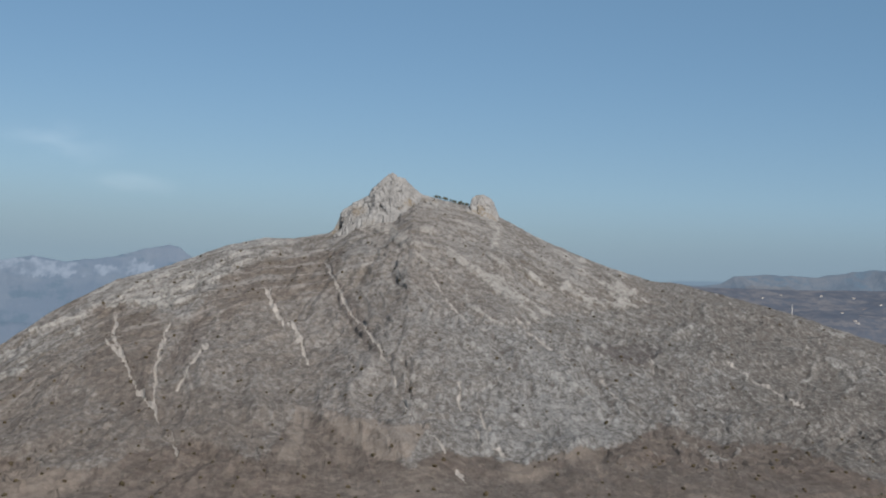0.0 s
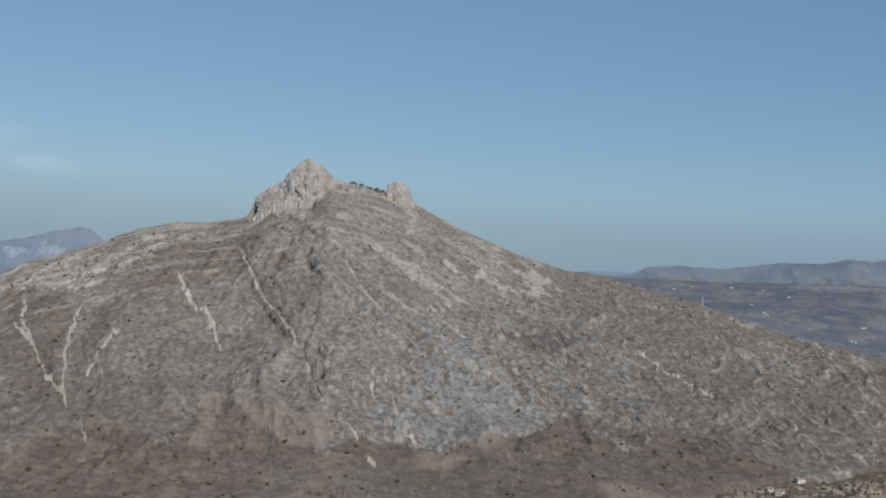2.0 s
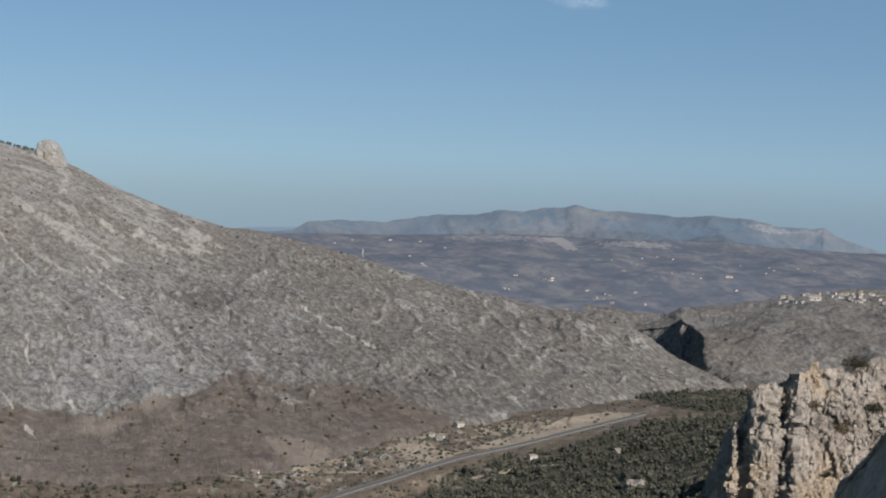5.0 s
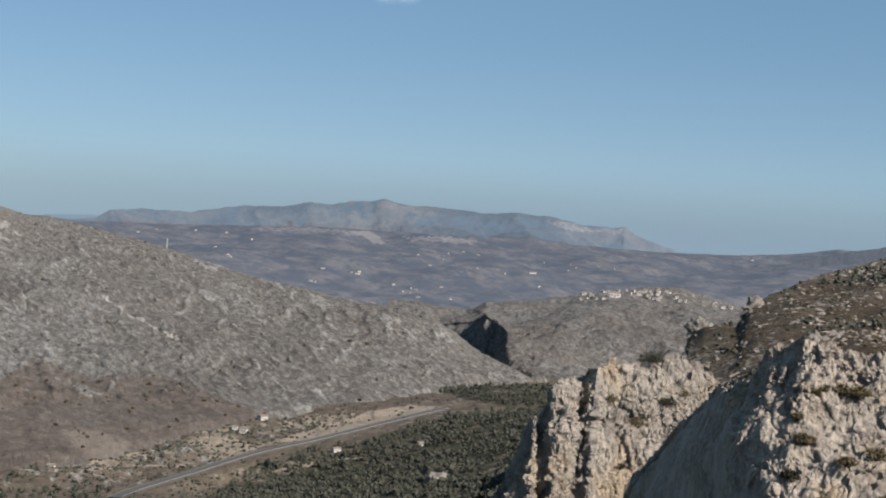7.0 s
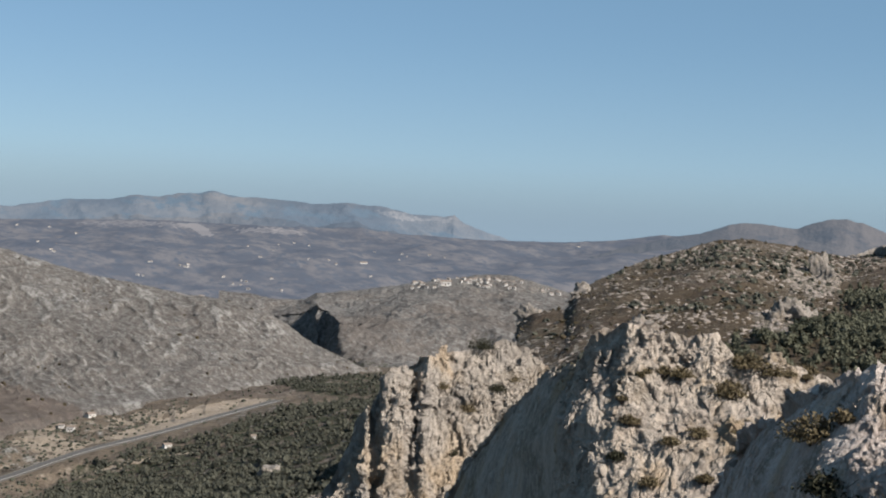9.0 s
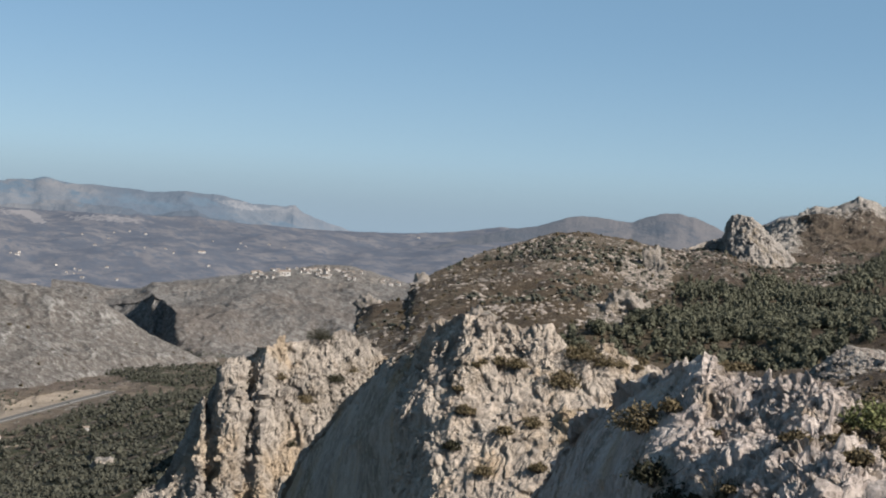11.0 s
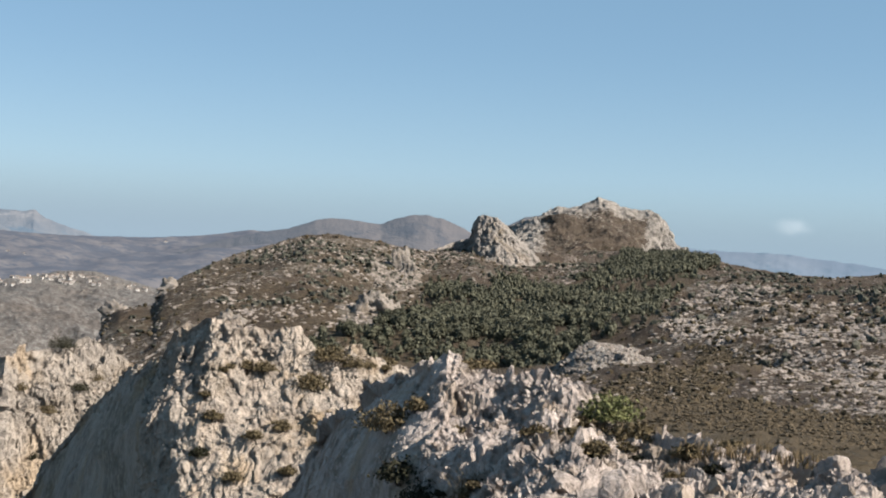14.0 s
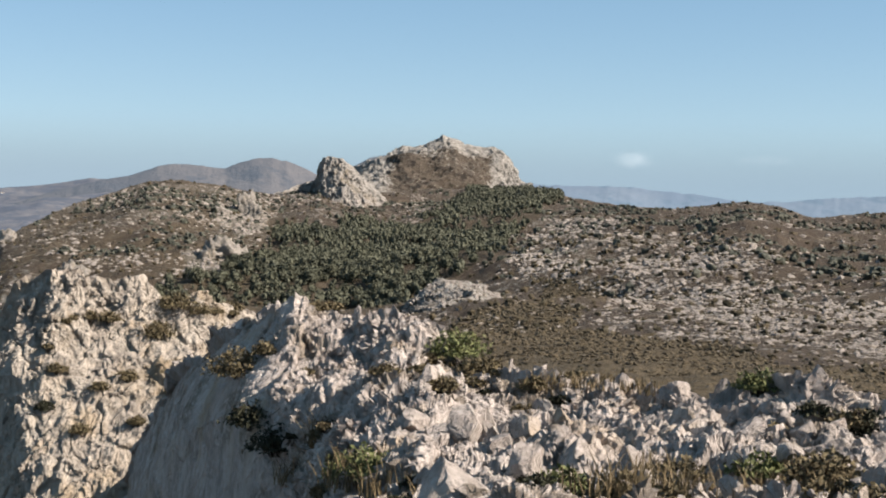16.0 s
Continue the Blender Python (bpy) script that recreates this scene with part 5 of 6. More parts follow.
RG_TOP = [(41.2, -13.5, 25), (41.7, -11.5, 24.5), (42.0, -9.9, 24), (42.9, -8.2, 23), (44.0, -6.8, 22), (45.3, -5.6, 21), (46.4, -5.08, 20.5), (47.9, -4.66, 20), (49.3, -4.86, 20), (50.6, -5.1, 19.5), (51.6, -4.94, 19.5), (52.5, -5.32, 19), (53.5, -5.65, 18.5), (54.3, -6.5, 18),
          (55.5, -6.75, 17.5), (56.6, -7.1, 17), (57.9, -7.35, 16.5), (59.3, -7.55, 16), (60.4, -7.3, 15.5), (61.5, -7.5, 15.5), (63.3, -7.4, 15), (65.2, -7.55, 15), (67.2, -6.85, 14.5), (68.5, -7.2, 14), (69.8, -7.55, 14), (71.2, -8.1, 14), (74, -8.6, 14)]
RG_MID = [(41.2, -14, 24), (42.5, -10.8, 22.5), (44, -9.2, 20), (46, -8.2, 17.6), (47.8, -7.9, 16.6), (50, -7.7, 15.8), (53, -8.0, 14.5), (55, -8.7, 13.6), (58, -9.0, 13), (62, -9.2, 12.5), (66, -9.0, 12.2), (70, -9.6, 11.8), (74, -9.8, 11.6)]
RG_FOOT = [(41.2, -16, 23.5), (43, -15, 21), (45, -15, 18.5), (47.5, -14.5, 15), (49, -13.6, 12.5), (51, -13.3, 10), (54, -13.2, 8.7), (60, -13.2, 8.5), (74, -13, 8.5)]
CREST = karst_rock("rock_ridge", [RG_FOOT, RG_MID, RG_TOP], [135, 135], 41.2, 74, 900, 0.75, 221, M_ROCK_NEAR, "broken crest of pale karst limestone with brown tufts", (3.5, 2.2), 0.75, 0.95, 0.6, names=("shaded_flank", "knoll", "saddle", "shelf"), cuts=(47.5, 54.2, 62.5), calm=(46.6, 48.6), spikes=0.21)

# ground under the camera, out of sight, which closes the summit
SUMMIT = Land([[(0, -89.4, 0.02), (360, -89.4, 0.02)], [(0, -38, 2.2), (360, -38, 2.2)], [(0, -13.6, 8.6), (360, -13.6, 8.6)]], [6, 20], 0, 360, 200, behind=(60, 60), seed=9)
SUMMIT.lift(0.10 * fbm(SUMMIT.p * 0.7, 4, 0.5, 231))
SUMMIT.attrs = {"moss": 0.4 + 0 * SUMMIT.az}
SUMMIT.build("summit", M_ROCK_NEAR, None, "pale limestone summit underfoot", "ground", "structure")


# ---- trees and scrub ----
rng = np.random.default_rng(5)
CROWNS = [needle_crown(k, 30) for k in range(12)]
SHRUBS = [clump(20 + k, 3, 0.6, 0.45, (0.38, 0.6)) for k in range(10)]
STONES = [stone(30 + k, 1, 0.6) for k in range(8)]


def stuff(name, shapes, places, sizes, material, label, category, squash=(0.8, 1.2), tilt=0.0, sink=0.1):
    v, f = scatter(shapes, places - np.array([0, 0, 1.0]) * (sizes * sink)[:, None], sizes, rng, squash, tilt)
    return tagged(mesh_object(name, v, f, material, None, {"moss": np.zeros(len(v))}, False), label, category, "", "stuff")


def pine(kind, height):
    """One pine: a tapered trunk with limbs, and its crown."""
    tree = new("pine_tree")
    bm = bmesh.new()
    bmesh.ops.create_cone(bm, cap_ends=True, segments=7, radius1=0.022 * height, radius2=0.006 * height, depth=0.9 * height, matrix=Matrix.Translation((0, 0, 0.43 * height)))
    for k in range(5):
        a = k * 2.4
        m = Matrix.Translation((0, 0, (0.3 + 0.11 * k) * height)) @ Euler((0, radians(68), a)).to_matrix().to_4x4() @ Matrix.Translation((0, 0, 0.10 * height))
        bmesh.ops.create_cone(bm, cap_ends=True, segments=5, radius1=0.007 * height, radius2=0.002 * height, depth=0.2 * height, matrix=m)
    part("trunk", bm, M_TRUNK, tree)
    v, f = needle_crown(100 + kind, 260, 0.34, 0.42, 0.06)
    mesh_object("crown", v * (height * 1.15, height * 1.15, height), f, M_PINE_ONE, tree, None, False)
    return tagged(tree, "dark green pine in a dense hillside wood", "tree", "pines of the wood")


front = FOREST_IN * (RIDGE.s > 2.0) * (RIDGE.s < 3) * (RIDGE.el < -2.6)
masters = [pine(k, 3.9) for k in range(5)]
for k, place in enumerate(RIDGE.spots(150, front, rng)):
    m = Matrix.Translation(place) @ pose(0, 0, -0.2, 0, 0, rng.uniform(0, 360)) @ Matrix.Scale(rng.uniform(0.7, 1.35), 4)
    if k < 5:
        masters[k].matrix_world = m
    else:
        tree = copy_thing(masters[k % 5], m)
        tree.matrix_basis = m
far_wood = RIDGE.spots(9400, FOREST_IN * (0.06 + 0.94 * smooth(fbm(RIDGE.p * 0.030, 4, 0.6, 240), -0.28, 0.18)) * (RIDGE.s <= 3) * (RIDGE.s > 1.95), rng)
stuff("pine_wood", CROWNS, far_wood, rng.uniform(1.2, 3.2, len(far_wood)), M_PINE, "dense dark green pine wood on a hillside", "trees", (0.9, 1.5))
valley_wood = VALLEY.spots(6800, VALLEY_WOOD * (0.15 + 0.85 * smooth(fbm(VALLEY.p * 0.012, 4, 0.6, 245), -0.35, 0.1)), rng)
stuff("valley_wood", CROWNS, valley_wood, rng.uniform(2.2, 4.6, len(valley_wood)), M_WOODS, "dark green pine wood on the valley slope", "trees", (0.7, 1.1))
orchard = VALLEY.spots(2600, np.clip(VALLEY_TAN + 0.12, 0, 1) * (VALLEY.el > -11.3) * (VALLEY.s < 2), rng)
stuff("orchard_trees", SHRUBS, orchard, rng.uniform(0.7, 2.0, len(orchard)), M_WOODS, "scattered dark orchard trees on tan terraces", "trees")
crest_trees = MOUNTAIN.spots(900, (MOUNTAIN.s <= 1) * (0.25 + MOUNTAIN.attrs["burnt"]), rng)
stuff("mountain_scrub", SHRUBS, crest_trees, rng.uniform(0.8, 2.4, len(crest_trees)), M_SCRUB, "dark scrub dotted over the mountain slope", "scrub")
skyline = np.array([bearing(a, e, 1810.0) for a, e in zip(rng.uniform(-0.5, 0.95, 26), np.zeros(26))])
for q in skyline:
    a = math.degrees(math.atan2(q[0], q[1]))
    q[2] = math.hypot(q[0], q[1]) * math.tan(radians(float(along(MT_TOP, np.array([a]))[0][0])))
stuff("crest_trees", CROWNS, skyline, rng.uniform(2.5, 5.0, len(skyline)), M_PINE, "small dark trees along the mountain crest", "trees", sink=0.15)
thin = (250 / np.maximum(np.hypot(RIDGE.p[:, 0], RIDGE.p[:, 1]), 60)) ** 1.6
bushes = RIDGE.spots(5200, thin * (RIDGE.s <= 3) * (RIDGE.s > 0.8) * (1 - 0.8 * FOREST_IN) * (0.4 + 0.6 * BRUSH + 0.25 * KARST), rng)
near = np.hypot(bushes[:, 0], bushes[:, 1])
stuff("hillside_scrub", SHRUBS, bushes, rng.uniform(0.25, 1.0, len(bushes)) ** 1.2 * np.clip(near / 260, 0.3, 1.3), M_SCRUB, "brown scrub dotted over the hillside", "scrub")
dark_bushes = RIDGE.spots(2800, (RIDGE.s <= 2.97) * (RIDGE.s > 1.8) * (1 - 0.7 * FOREST_IN) * (1 - 0.7 * KARST) * smooth(fbm(RIDGE.p * 0.025, 4, 0.6, 242), -0.2, 0.4), rng)
stuff("hillside_bushes", SHRUBS, dark_bushes, rng.uniform(0.6, 1.9, len(dark_bushes)), M_WOODS, "dark green bushes among the hillside stones", "bushes")
brush_at = RIDGE.spots(6500, thin * BRUSH * (RIDGE.s > 0.35) * (RIDGE.s < 2.6), rng)
near = np.hypot(brush_at[:, 0], brush_at[:, 1])
stuff('brush', SHRUBS, brush_at, rng.uniform(0.3, 1.0, len(brush_at)) * np.clip(near / 330, 0.10, 0.6), M_BRUSH, 'low dry olive-brown brush on the saddle', 'brush', (0.6, 1.0))
rows_of = smooth(fbm(RIDGE.p * (0.022, 0.022, 0.30), 4, 0.6, 243), -0.25, 0.25)
rocks = RIDGE.spots(36000, thin * (RIDGE.s <= 2.98) * (RIDGE.s > 0.9) * (0.10 + 0.9 * smooth(fbm(RIDGE.p * 0.03, 4, 0.6, 241), 0.08, 0.42) * (RIDGE.az < 53) * (RIDGE.s > 1.9) + 1.5 * KARST * (0.12 + 0.88 * rows_of) + 1.6 * OUTCROP) * (1 - 0.9 * FOREST_IN), rng)
near = np.hypot(rocks[:, 0], rocks[:, 1])
stuff("loose_stones", STONES, rocks, 1.12 * rng.uniform(0.2, 1.05, len(rocks)) ** 1.7 * np.clip(near / 270, 0.25, 1.5), M_STONE, "pale limestone stones strewn over the slope", "stones", (0.35, 0.7), 0.25, 0.2)
mound_stones = MOUND.spots(2400, (MOUND.s <= 1).astype(float), rng)
stuff("mound_stones", STONES, mound_stones, rng.uniform(0.25, 0.75, len(mound_stones)), M_STONE, "broken pale stones on the mound", "stones", (0.5, 0.9), 0.3, 0.2)


# ---- houses, tower and loose things ----
def house(place, w, d, h, turn, label, group, storeys=1):
    """A small house: walls, a gabled roof with eaves, windows and a door."""
    top = tagged(new("house"), label, "house", group)
    bm = bmesh.new()
    bmesh.ops.create_cube(bm, size=1, matrix=Matrix.Translation((0, 0, h / 2 - 0.5)) @ Matrix.Diagonal((w, d, h + 1, 1)))
    part("wall", bm, M_WALL, top)
    r = 0.28 * d
    v = [(-w / 2 - .4, -d / 2 - .4, h), (w / 2 + .4, -d / 2 - .4, h), (w / 2 + .4, 0, h + r), (-w / 2 - .4, 0, h + r), (w / 2 + .4, d / 2 + .4, h), (-w / 2 - .4, d / 2 + .4, h)]
    bm = bmesh.new()
    q = [bm.verts.new(x) for x in v]
    for f in ((0, 1, 2, 3), (3, 2, 4, 5), (0, 3, 5), (1, 4, 2), (0, 5, 4, 1)):
        bm.faces.new([q[i] for i in f])
    part("roof", bm, M_TILE, top, "clay-tiled roof")
    for k in range(2):
        bm = bmesh.new()
        bmesh.ops.create_cube(bm, size=1, matrix=Matrix.Translation(((k - 0.5) * w * 0.5, -d / 2 - 0.02, h * 0.55)) @ Matrix.Diagonal((w * 0.14, 0.12, h * 0.3, 1)))
        part("window", bm, M_GLASS, top)
    bm = bmesh.new()
    bmesh.ops.create_cube(bm, size=1, matrix=Matrix.Translation((0, -d / 2 - 0.02, h * 0.3)) @ Matrix.Diagonal((w * 0.1, 0.12, h * 0.6, 1)))
    part("door", bm, M_TRUNK, top)
    top.matrix_world = Matrix.Translation(place) @ pose(0, 0, 0, 0, 0, turn)
    return top


for a, e, w, d, h in [(x[0], x[1], x[2] * 0.55, x[3] * 0.55, x[4] * 0.55) for x in [(7.15, -9.75, 13, 8, 5), (6.75, -9.95, 9, 6, 3), (7.75, -8.5, 10, 7, 4), (9.9, -9.75, 8, 6, 3), (17.9, -7.65, 12, 8, 4.5), (17.2, -8.15, 9, 7, 6), (16.8, -8.05, 7, 5, 3), (1.75, -9.55, 6, 5, 3), (13.4, -9.35, 7, 5, 3), (20.9, -8.75, 9, 6, 3.5), (24.2, -8.35, 6, 5, 4)]]:
    house(VALLEY.at(a, e), w, d, h, rng.uniform(-40, 40), "small whitewashed house with a tiled roof in the valley", "valley houses")
for k in range(60):
    a = rng.uniform(30.2, 36.2)
    e = -1.66 - 0.07 * abs(a - 33.5) + rng.uniform(-0.30, 0.10)
    house(PLATEAU.at(a, e), rng.uniform(3, 6.5), rng.uniform(3, 5), rng.uniform(2.0, 3.6), rng.uniform(-30, 30) - a, "white village house with a tiled roof on the plateau", "village houses")
house(PLATEAU.at(31.55, -1.95), 17, 9, 6, -30, "long white building at the edge of the village", "village houses")
for a, e, w in [(16.2, -1.35, 14), (21.9, -2.85, 22), (22.9, -2.72, 14), (23.7, -2.5, 16), (14.85, -0.35, 16), (28.2, -1.25, 34), (26.3, -0.85, 18), (23.6, -2.2, 12), (13.3, -0.42, 14), (24.6, -2.0, 14), (19.6, -2.1, 10), (36.8, -0.2, 18), (25.4, -0.6, 14), (21.2, -1.7, 10), (30.9, -0.8, 16), (12.6, -0.55, 14)]:
    house(FAR_PLAIN.at(a, e), w * 0.45, w * 0.22, 2.2, rng.uniform(-20, 20) - a, "far white farmhouse on the plain", "far farmhouses")
for k in range(34):
    a, e = [(16.5, -0.9), (19.5, -1.6), (23.2, -2.3), (26.5, -1.2), (29.5, -0.9), (24.5, -0.8)][k % 6]
    a, e = a + rng.normal() * 0.9, min(e + rng.normal() * 0.22, -0.35)
    house(FAR_PLAIN.at(a, e), rng.uniform(3, 7), rng.uniform(2.5, 4), rng.uniform(1.6, 2.6), rng.uniform(-30, 30) - a, "far white farmhouse on the plain", "far farmhouses")

mast = tagged(new("mast"), "slim pale lattice mast on the mountain spur", "mast")
base = Vector(bearing(13.75, -1.12, 1686.0))
for sx, sy in ((-1, -1), (1, -1), (1, 1), (-1, 1)):
    bm = bmesh.new()
    bmesh.ops.create_cone(bm, cap_ends=True, segments=5, radius1=0.14, radius2=0.10, depth=12, matrix=Matrix.Translation((sx * 0.5, sy * 0.5, 5)))
    part("leg", bm, M_WALL, mast)
for z in (1.5, 4, 6.5, 9, 11):
    bm = bmesh.new()
    bmesh.ops.create_cube(bm, size=1, matrix=Matrix.Translation((0, 0, z)) @ Matrix.Diagonal((1.15, 1.15, 0.15, 1)))
    part("brace", bm, M_WALL, mast)
mast.location = base

v, f = stone(77, 4, 0.8)
boulder = tagged(mesh_object("boulder", v * (7, 6, 8), f, M_ROCK_HILL, None, {"moss": 0.2 + 0 * v[:, 0]}), "large pale boulder standing in the valley wood", "boulder")
boulder.location = VALLEY.at(24.95, -9.75)


# ---- shrubs, grass and blocks on the near rocks ----
def leaves(n, spread, size, seed, flat=0.75):
    """A shrub's crown: many small leaf blades on a rough dome, thinner towards the edge."""
    r = np.random.default_rng(seed)
    d = r.normal(size=(n, 3))
    d /= np.linalg.norm(d, axis=1, keepdims=True)
    d[:, 2] = np.abs(d[:, 2])
    lump = 1 + 0.35 * fbm(d * 2.2 + seed, 3, 0.6, seed)
    c = d * (r.random(n) ** 0.45 * lump * spread)[:, None] * (1, 1, flat)
    u = r.normal(size=(n, 3))
    u /= np.linalg.norm(u, axis=1, keepdims=True)
    w = np.cross(u, r.normal(size=(n, 3)))
    w /= np.linalg.norm(w, axis=1, keepdims=True)
    s = size * r.uniform(0.6, 1.4, (n, 1))
    v = np.stack([c - u * s, c + w * s * 0.45, c + u * s, c - w * s * 0.45], 1).reshape(-1, 3)
    return v, np.arange(4 * n).reshape(n, 4)


def twigs(n, spread, seed):
    r = np.random.default_rng(seed)
    vs, fs = [], []
    for k in range(n):
        tip = np.array([r.normal() * spread * 0.5, r.normal() * spread * 0.5, spread * r.uniform(0.4, 0.75)])
        side = np.array([0.012, 0, 0]), np.array([0, 0.012, 0])
        b = np.array([r.normal() * 0.04, r.normal() * 0.04, -0.08])
        vs += [b - side[0], b + side[0], tip + side[0] * 0.3, tip - side[0] * 0.3, b - side[1], b + side[1], tip + side[1] * 0.3, tip - side[1] * 0.3]
        fs += [[8 * k, 8 * k + 1, 8 * k + 2, 8 * k + 3], [8 * k + 4, 8 * k + 5, 8 * k + 6, 8 * k + 7]]
    return np.array(vs), np.array(fs)


def blades(n, spread, height, seed):
    r = np.random.default_rng(seed)
    a = r.uniform(0, 6.283, n)
    d = np.sqrt(r.random(n)) * spread
    b = np.stack([np.cos(a) * d, np.sin(a) * d, -0.05 + 0 * a], 1)
    h = height * r.uniform(0.45, 1.1, n)
    lean = np.stack([r.normal(size=n) * 0.28 * h, r.normal(size=n) * 0.28 * h, h], 1)
    c = r.uniform(0, 3.14, n)
    side = np.stack([np.cos(c), np.sin(c), 0 * c], 1) * 0.006
    mid = b + lean * (0.4, 0.4, 0.55)
    v = np.stack([b - side, b + side, mid + side * 0.8, mid - side * 0.8, b + lean + side * 0.2, b + lean - side * 0.2], 1).reshape(-1, 3)
    i = np.arange(n)[:, None] * 6
    return v, np.concatenate([i + [0, 1, 2, 3], i + [3, 2, 4, 5]])


LOOKS = {"brown": (M_BROOM, "dry brown shrub rooted in limestone"), "green": (M_GREEN, "rounded bright green shrub on the rock crest"), "dark": (M_DARK, "dark evergreen shrub in a rock cleft")}


def shrub(place, spread, look_name, seed, flat=0.75):
    material, label = LOOKS[look_name]
    top = tagged(new("shrub"), label, "shrub", "shrubs on the near rocks")
    v, f = leaves(int(220 + 3000 * min(spread, 0.7)), spread, 0.022 + 0.018 * spread, seed, flat)
    mesh_object("foliage", v, f, material, top, None, False)
    v, f = twigs(14, spread, seed)
    mesh_object("stem", v, f, M_TRUNK, top, None, False)
    top.location = place
    return top


def tuft(place, spread, height, seed):
    v, f = blades(int(60 + 130 * spread), spread * 0.8, height * 0.62, seed)
    ob = tagged(mesh_object("grass_tuft", v, f, M_GRASS, None, None, False), "tuft of dry straw-coloured grass between rocks", "grass", "grass on the near rocks")
    ob.location = place


SHRUB_AT = [(CREST, 54.35, -6.05, 0.42, "green"), (CREST, 66.0, -7.05, 0.24, "green"), (CREST, 45.9, -7.0, 0.42, "brown"), (CREST, 46.7, -8.9, 0.36, "dark"), (CREST, 47.3, -9.9, 0.32, "dark"), (CREST, 47.0, -6.2, 0.22, "brown"),
            (CREST, 55.6, -6.9, 0.30, "brown"), (CREST, 59.2, -7.4, 0.26, "brown"), (CREST, 69.9, -8.6, 0.28, "dark"), (CREST, 66.2, -10.2, 0.2, "green"), (CREST, 68.4, -10.4, 0.30, "brown"), (CREST, 49.8, -10.9, 0.28, "green"),
            (CREST, 51.2, -10.8, 0.32, "green"), (CREST, 58.8, -11.2, 0.2, "green"), (PEAK, 43.4, -4.5, 0.42, "brown"), (PEAK, 42.9, -5.6, 0.45, "brown"), (PEAK, 44.1, -4.7, 0.3, "brown"), (PEAK, 40.2, -4.9, 0.2, "brown"), (PEAK, 41.1, -5.0, 0.24, "brown"),
            (PEAK, 39.0, -6.9, 0.22, "brown"), (PEAK, 40.6, -7.6, 0.2, "brown"), (PEAK, 41.7, -7.2, 0.22, "brown"), (PEAK, 38.5, -8.3, 0.2, "dark"), (PEAK, 39.9, -9.2, 0.22, "brown"), (PEAK, 45.6, -4.6, 0.3, "brown"), (PEAK, 42.0, -8.9, 0.2, "brown"),
            (CLIFF, 33.1, -4.35, 0.9, "dark"), (CLIFF, 31.6, -6.0, 0.5, "brown"), (CLIFF, 32.6, -6.9, 0.6, "brown"), (CLIFF, 33.8, -6.0, 0.6, "dark"), (CLIFF, 34.6, -5.6, 0.5, "brown"), (CLIFF, 32.2, -8.6, 0.5, "dark"), (CLIFF, 30.6, -8.0, 0.4, "brown")]
for k, (rock, a, e, spread, kind) in enumerate(SHRUB_AT):
    shrub(rock.at(a, e), spread, kind, 300 + k)
for k, (a, e) in enumerate([(61.2, -11.0), (62.0, -10.6), (62.8, -11.2), (63.5, -10.5), (64.2, -11.3), (60.5, -11.6), (66.5, -11.4), (68.0, -11.1), (69.4, -10.6), (70.3, -11.2), (61.7, -11.9), (63.2, -12.0), (58.9, -11.9)]):
    shrub(CREST.at(a, e), rng.uniform(0.10, 0.19), 'brown', 800 + k, 0.8)
for k, q in enumerate(CREST.spots(70, (CREST.s <= 2) * (CREST.s > 0.1) * (CREST.az > 47) * CREST.attrs["moss"], rng)):
    shrub(q, rng.uniform(0.08, 0.18), "brown" if k % 3 else "dark", 400 + k, 0.6)
for k, q in enumerate(PEAK.spots(22, (PEAK.s <= 2) * (PEAK.s > 0.6) * (PEAK.az > 37) * PEAK.attrs["moss"], rng)):
    shrub(q, rng.uniform(0.08, 0.2), "brown", 500 + k, 0.6)
for k, (a, e, spread, h) in enumerate([(49.4, -11.2, 0.3, 0.5), (50.2, -11.0, 0.35, 0.55), (48.7, -9.6, 0.2, 0.6), (51.6, -11.4, 0.3, 0.45), (61.4, -11.2, 0.4, 0.5), (62.6, -10.9, 0.45, 0.5), (60.4, -11.4, 0.35, 0.45), (58.2, -7.1, 0.5, 0.26), (59.2, -7.0, 0.5, 0.24),
                                       (64.0, -11.4, 0.35, 0.45), (57.3, -8.6, 0.2, 0.3), (67.0, -11.2, 0.3, 0.4), (69.2, -11.0, 0.3, 0.4), (53.6, -11.7, 0.25, 0.35), (47.6, -11.0, 0.25, 0.5), (55.4, -11.8, 0.2, 0.3), (60.4, -7.1, 0.5, 0.22), (62.0, -7.2, 0.4, 0.2)]):
    tuft(CREST.at(a, e), spread, h, 600 + k)
BLOCKS = []
for k in range(7):
    v, f = ball(4)
    v = np.sign(v) * np.abs(v) ** 0.7
    cutter = np.random.default_rng(700 + k)
    for cut in cutter.normal(size=(16, 3)):
        cut = cut / np.linalg.norm(cut)
        v = v - np.maximum(v @ cut - cutter.uniform(0.5, 0.8), 0)[:, None] * cut
    v = v * (1 + 0.10 * (ridged(v * (3.5, 3.5, 1.2) + k, 4, 0.65, 80 + k) - 0.5) + 0.05 * fbm(v * 6, 3, 0.6, 90 + k))[:, None]
    ob = mesh_object("boulder", v, f, M_ROCK_NEAR, None, {"moss": 0.15 + 0 * v[:, 0]}, False)
    BLOCKS.append(tagged(ob, "pale weathered limestone block on the crest", "boulder", "blocks on the crest"))
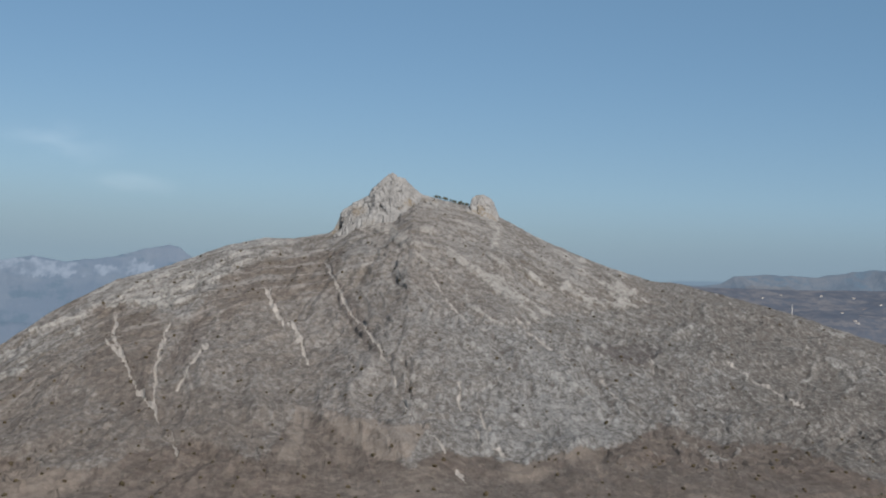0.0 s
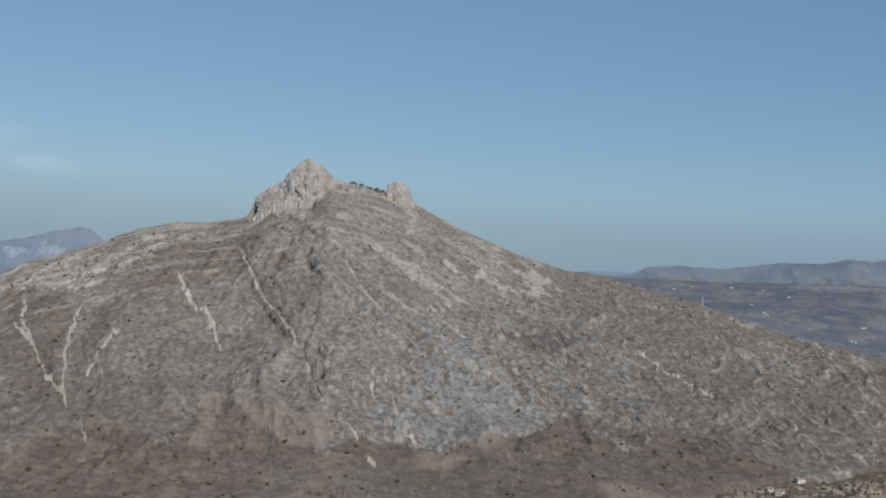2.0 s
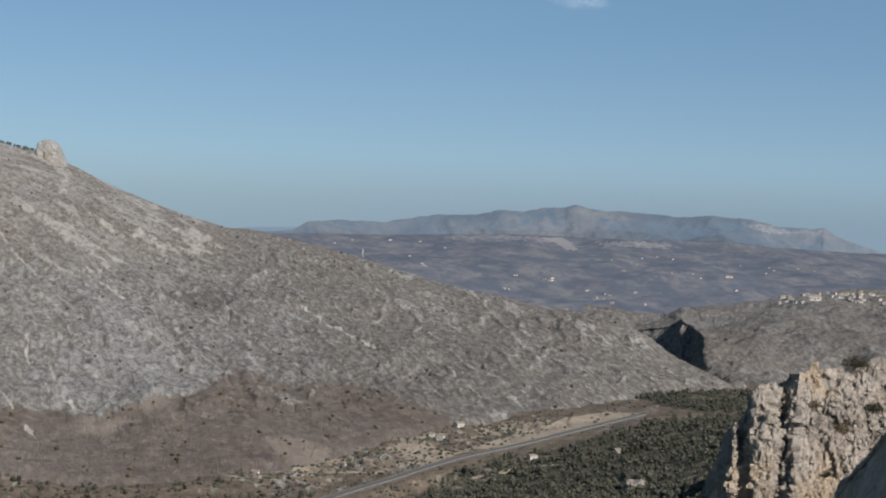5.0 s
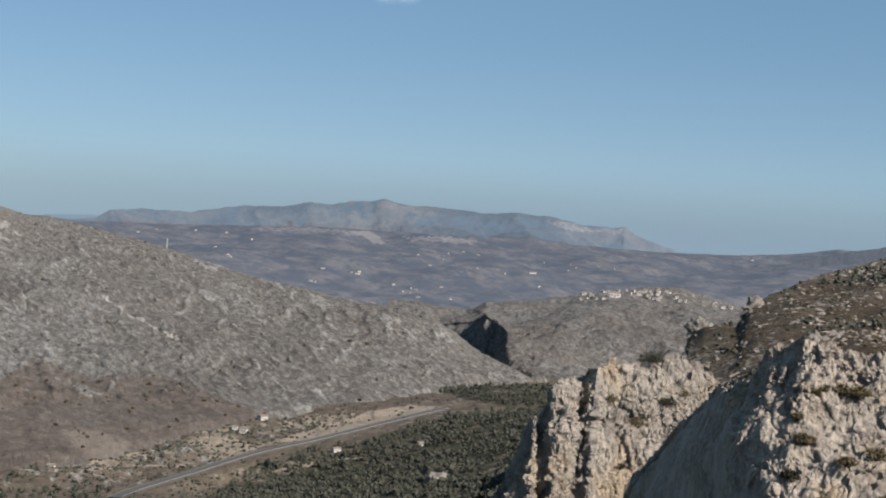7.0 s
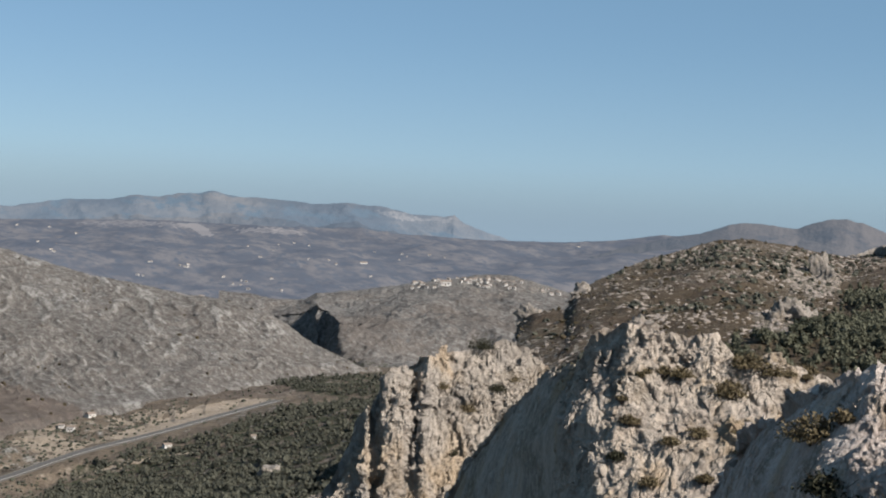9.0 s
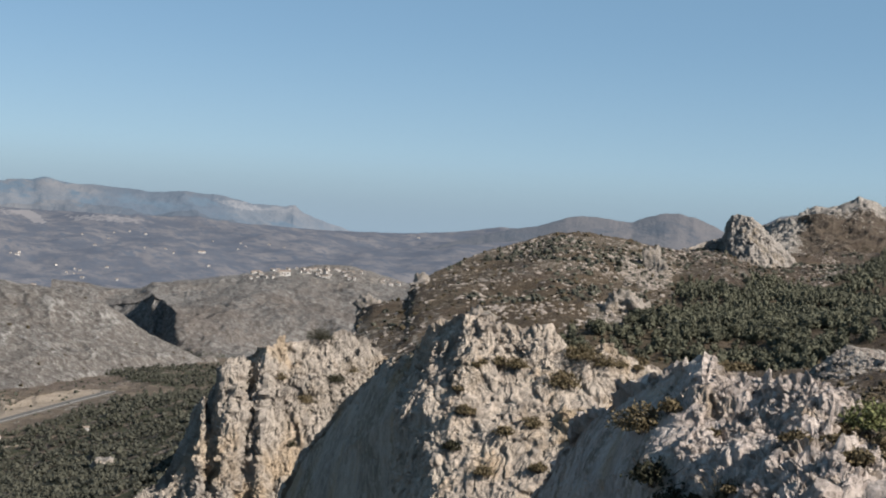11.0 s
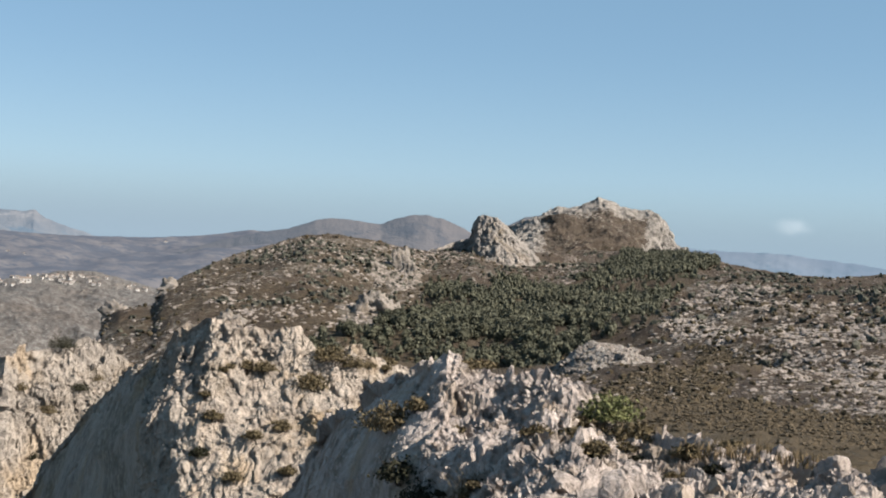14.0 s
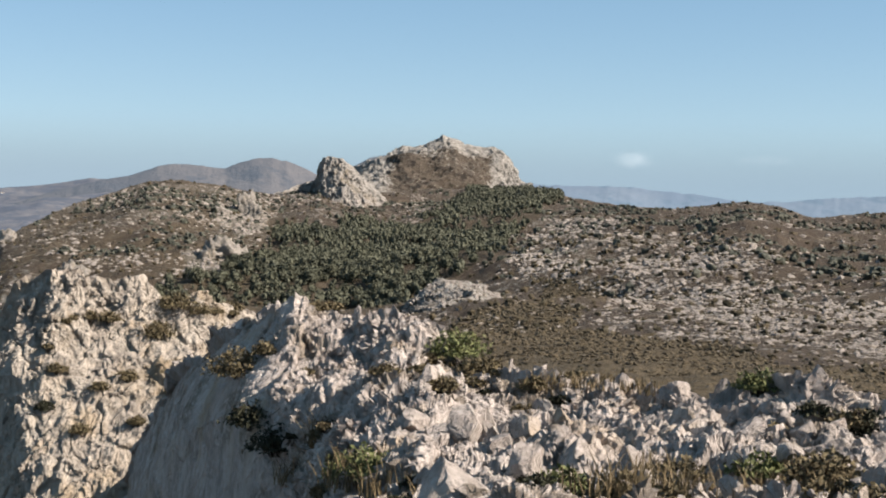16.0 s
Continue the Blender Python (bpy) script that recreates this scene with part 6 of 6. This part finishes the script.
BIG = [(53.2, -11.9, 0.55, 0.5, 0.5), (54.9, -11.3, 0.6, 0.5, 0.45), (56.7, -10.2, 0.28, 0.3, 0.75), (57.2, -10.3, 0.2, 0.3, 0.8), (54.4, -9.6, 0.42, 0.3, 0.55), (50.6, -11.9, 0.4, 0.35, 0.35), (63.4, -9.2, 0.3, 0.35, 0.75), (64.9, -9.0, 0.55, 0.4, 0.55), (66.6, -8.2, 0.6, 0.4, 0.45),
       (68.6, -8.6, 0.6, 0.4, 0.5), (70.4, -9.6, 0.6, 0.5, 0.5), (65.0, -11.0, 0.35, 0.3, 0.6), (59.3, -8.9, 0.35, 0.3, 0.4), (60.6, -8.6, 0.3, 0.3, 0.35), (49.2, -9.9, 0.35, 0.3, 0.4), (52.4, -9.4, 0.4, 0.35, 0.45), (58.2, -10.0, 0.25, 0.25, 0.4)]
BIG += [(55.6, -9.2, 0.35, 0.3, 0.6), (52.2, -10.3, 0.4, 0.35, 0.5), (59.4, -10.4, 0.3, 0.3, 0.6), (62.0, -9.6, 0.5, 0.4, 0.4), (67.5, -10.0, 0.6, 0.45, 0.5), (57.9, -11.5, 0.5, 0.4, 0.5)]
spots = [(CREST.at(a, e) - np.array([0, 0, 0.12]), x * (0.7 if a < 60 else 0.5), y * (0.7 if a < 60 else 0.5), z * (0.62 if a < 60 else 0.42)) for a, e, x, y, z in BIG]
for q in CREST.spots(230, (CREST.s <= 1.85) * (CREST.az > 52.5) * (CREST.s > 0.15), rng):
    r = 0.05 + 0.16 * rng.random() ** 1.7
    spots.append((q, r, r * rng.uniform(0.5, 1.1), r * rng.uniform(0.7, 1.4)))
for k, (q, x, y, z) in enumerate(spots):
    m = Matrix.Translation(q) @ pose(0, 0, 0, rng.normal() * 16, rng.normal() * 16, rng.uniform(0, 360)) @ Matrix.Diagonal((x, y, z, 1))
    if k < len(BLOCKS):
        BLOCKS[k].matrix_world = m
    else:
        ob = copy_thing(BLOCKS[k % len(BLOCKS)], m)
        ob.matrix_basis = m

# ---- thin clouds ----
# flat see-through sheets; their own glow stands in for sunlit cloud
n = Nodes("thin cloud", 1.0, 0.0, 1.0)
veil = n.math("MULTIPLY", n.attr("veil"), n.step(n.noise(0.006, 6, 0.62, n.stretch((1, 1, 2.4))), 0.32, 0.75))
n.put(veil, n.out.inputs["Alpha"])
M_CLOUD = n.done((0.8, 0.8, 0.8), None, 0, 0, (0.70, 0.77, 0.84), 0.4)
for a, e, w, h, turn, much in [(*c, 0.045 if c[0] < 0 else 0.2) for c in [(21.3, 9.75, 3.6, 1.1, 12), (22.0, 9.3, 2.6, 0.7, 0), (61.4, 1.55, 1.9, 0.9, 8), (66.5, 1.6, 2.6, 0.5, 0), (-15.2, 4.0, 6.0, 2.2, 10), (-12.5, 2.6, 5.0, 1.2, 4)]]:
    u, t = np.meshgrid(np.linspace(-1, 1, 41), np.linspace(-1, 1, 21))
    c, s = math.cos(radians(turn)), math.sin(radians(turn))
    aa, ee = a + w / 2 * (u * c + 0.2 * t * s), e + h / 2 * t - w / 2 * u * s * 0.5
    g = bearing(aa, ee, 4650.0 + 20 * u).reshape(-1, 3)
    i = (np.arange(20)[:, None] * 41 + np.arange(40)[None, :]).ravel()
    edge = np.clip(1 - np.hypot(u, t), 0, 1).ravel()
    tagged(mesh_object("cloud", g, np.stack([i, i + 1, i + 42, i + 41], 1), M_CLOUD, None, {"veil": smooth(edge, 0, 0.9) * much}), "thin white wisp of cloud in a blue sky", "cloud", "", "structure")
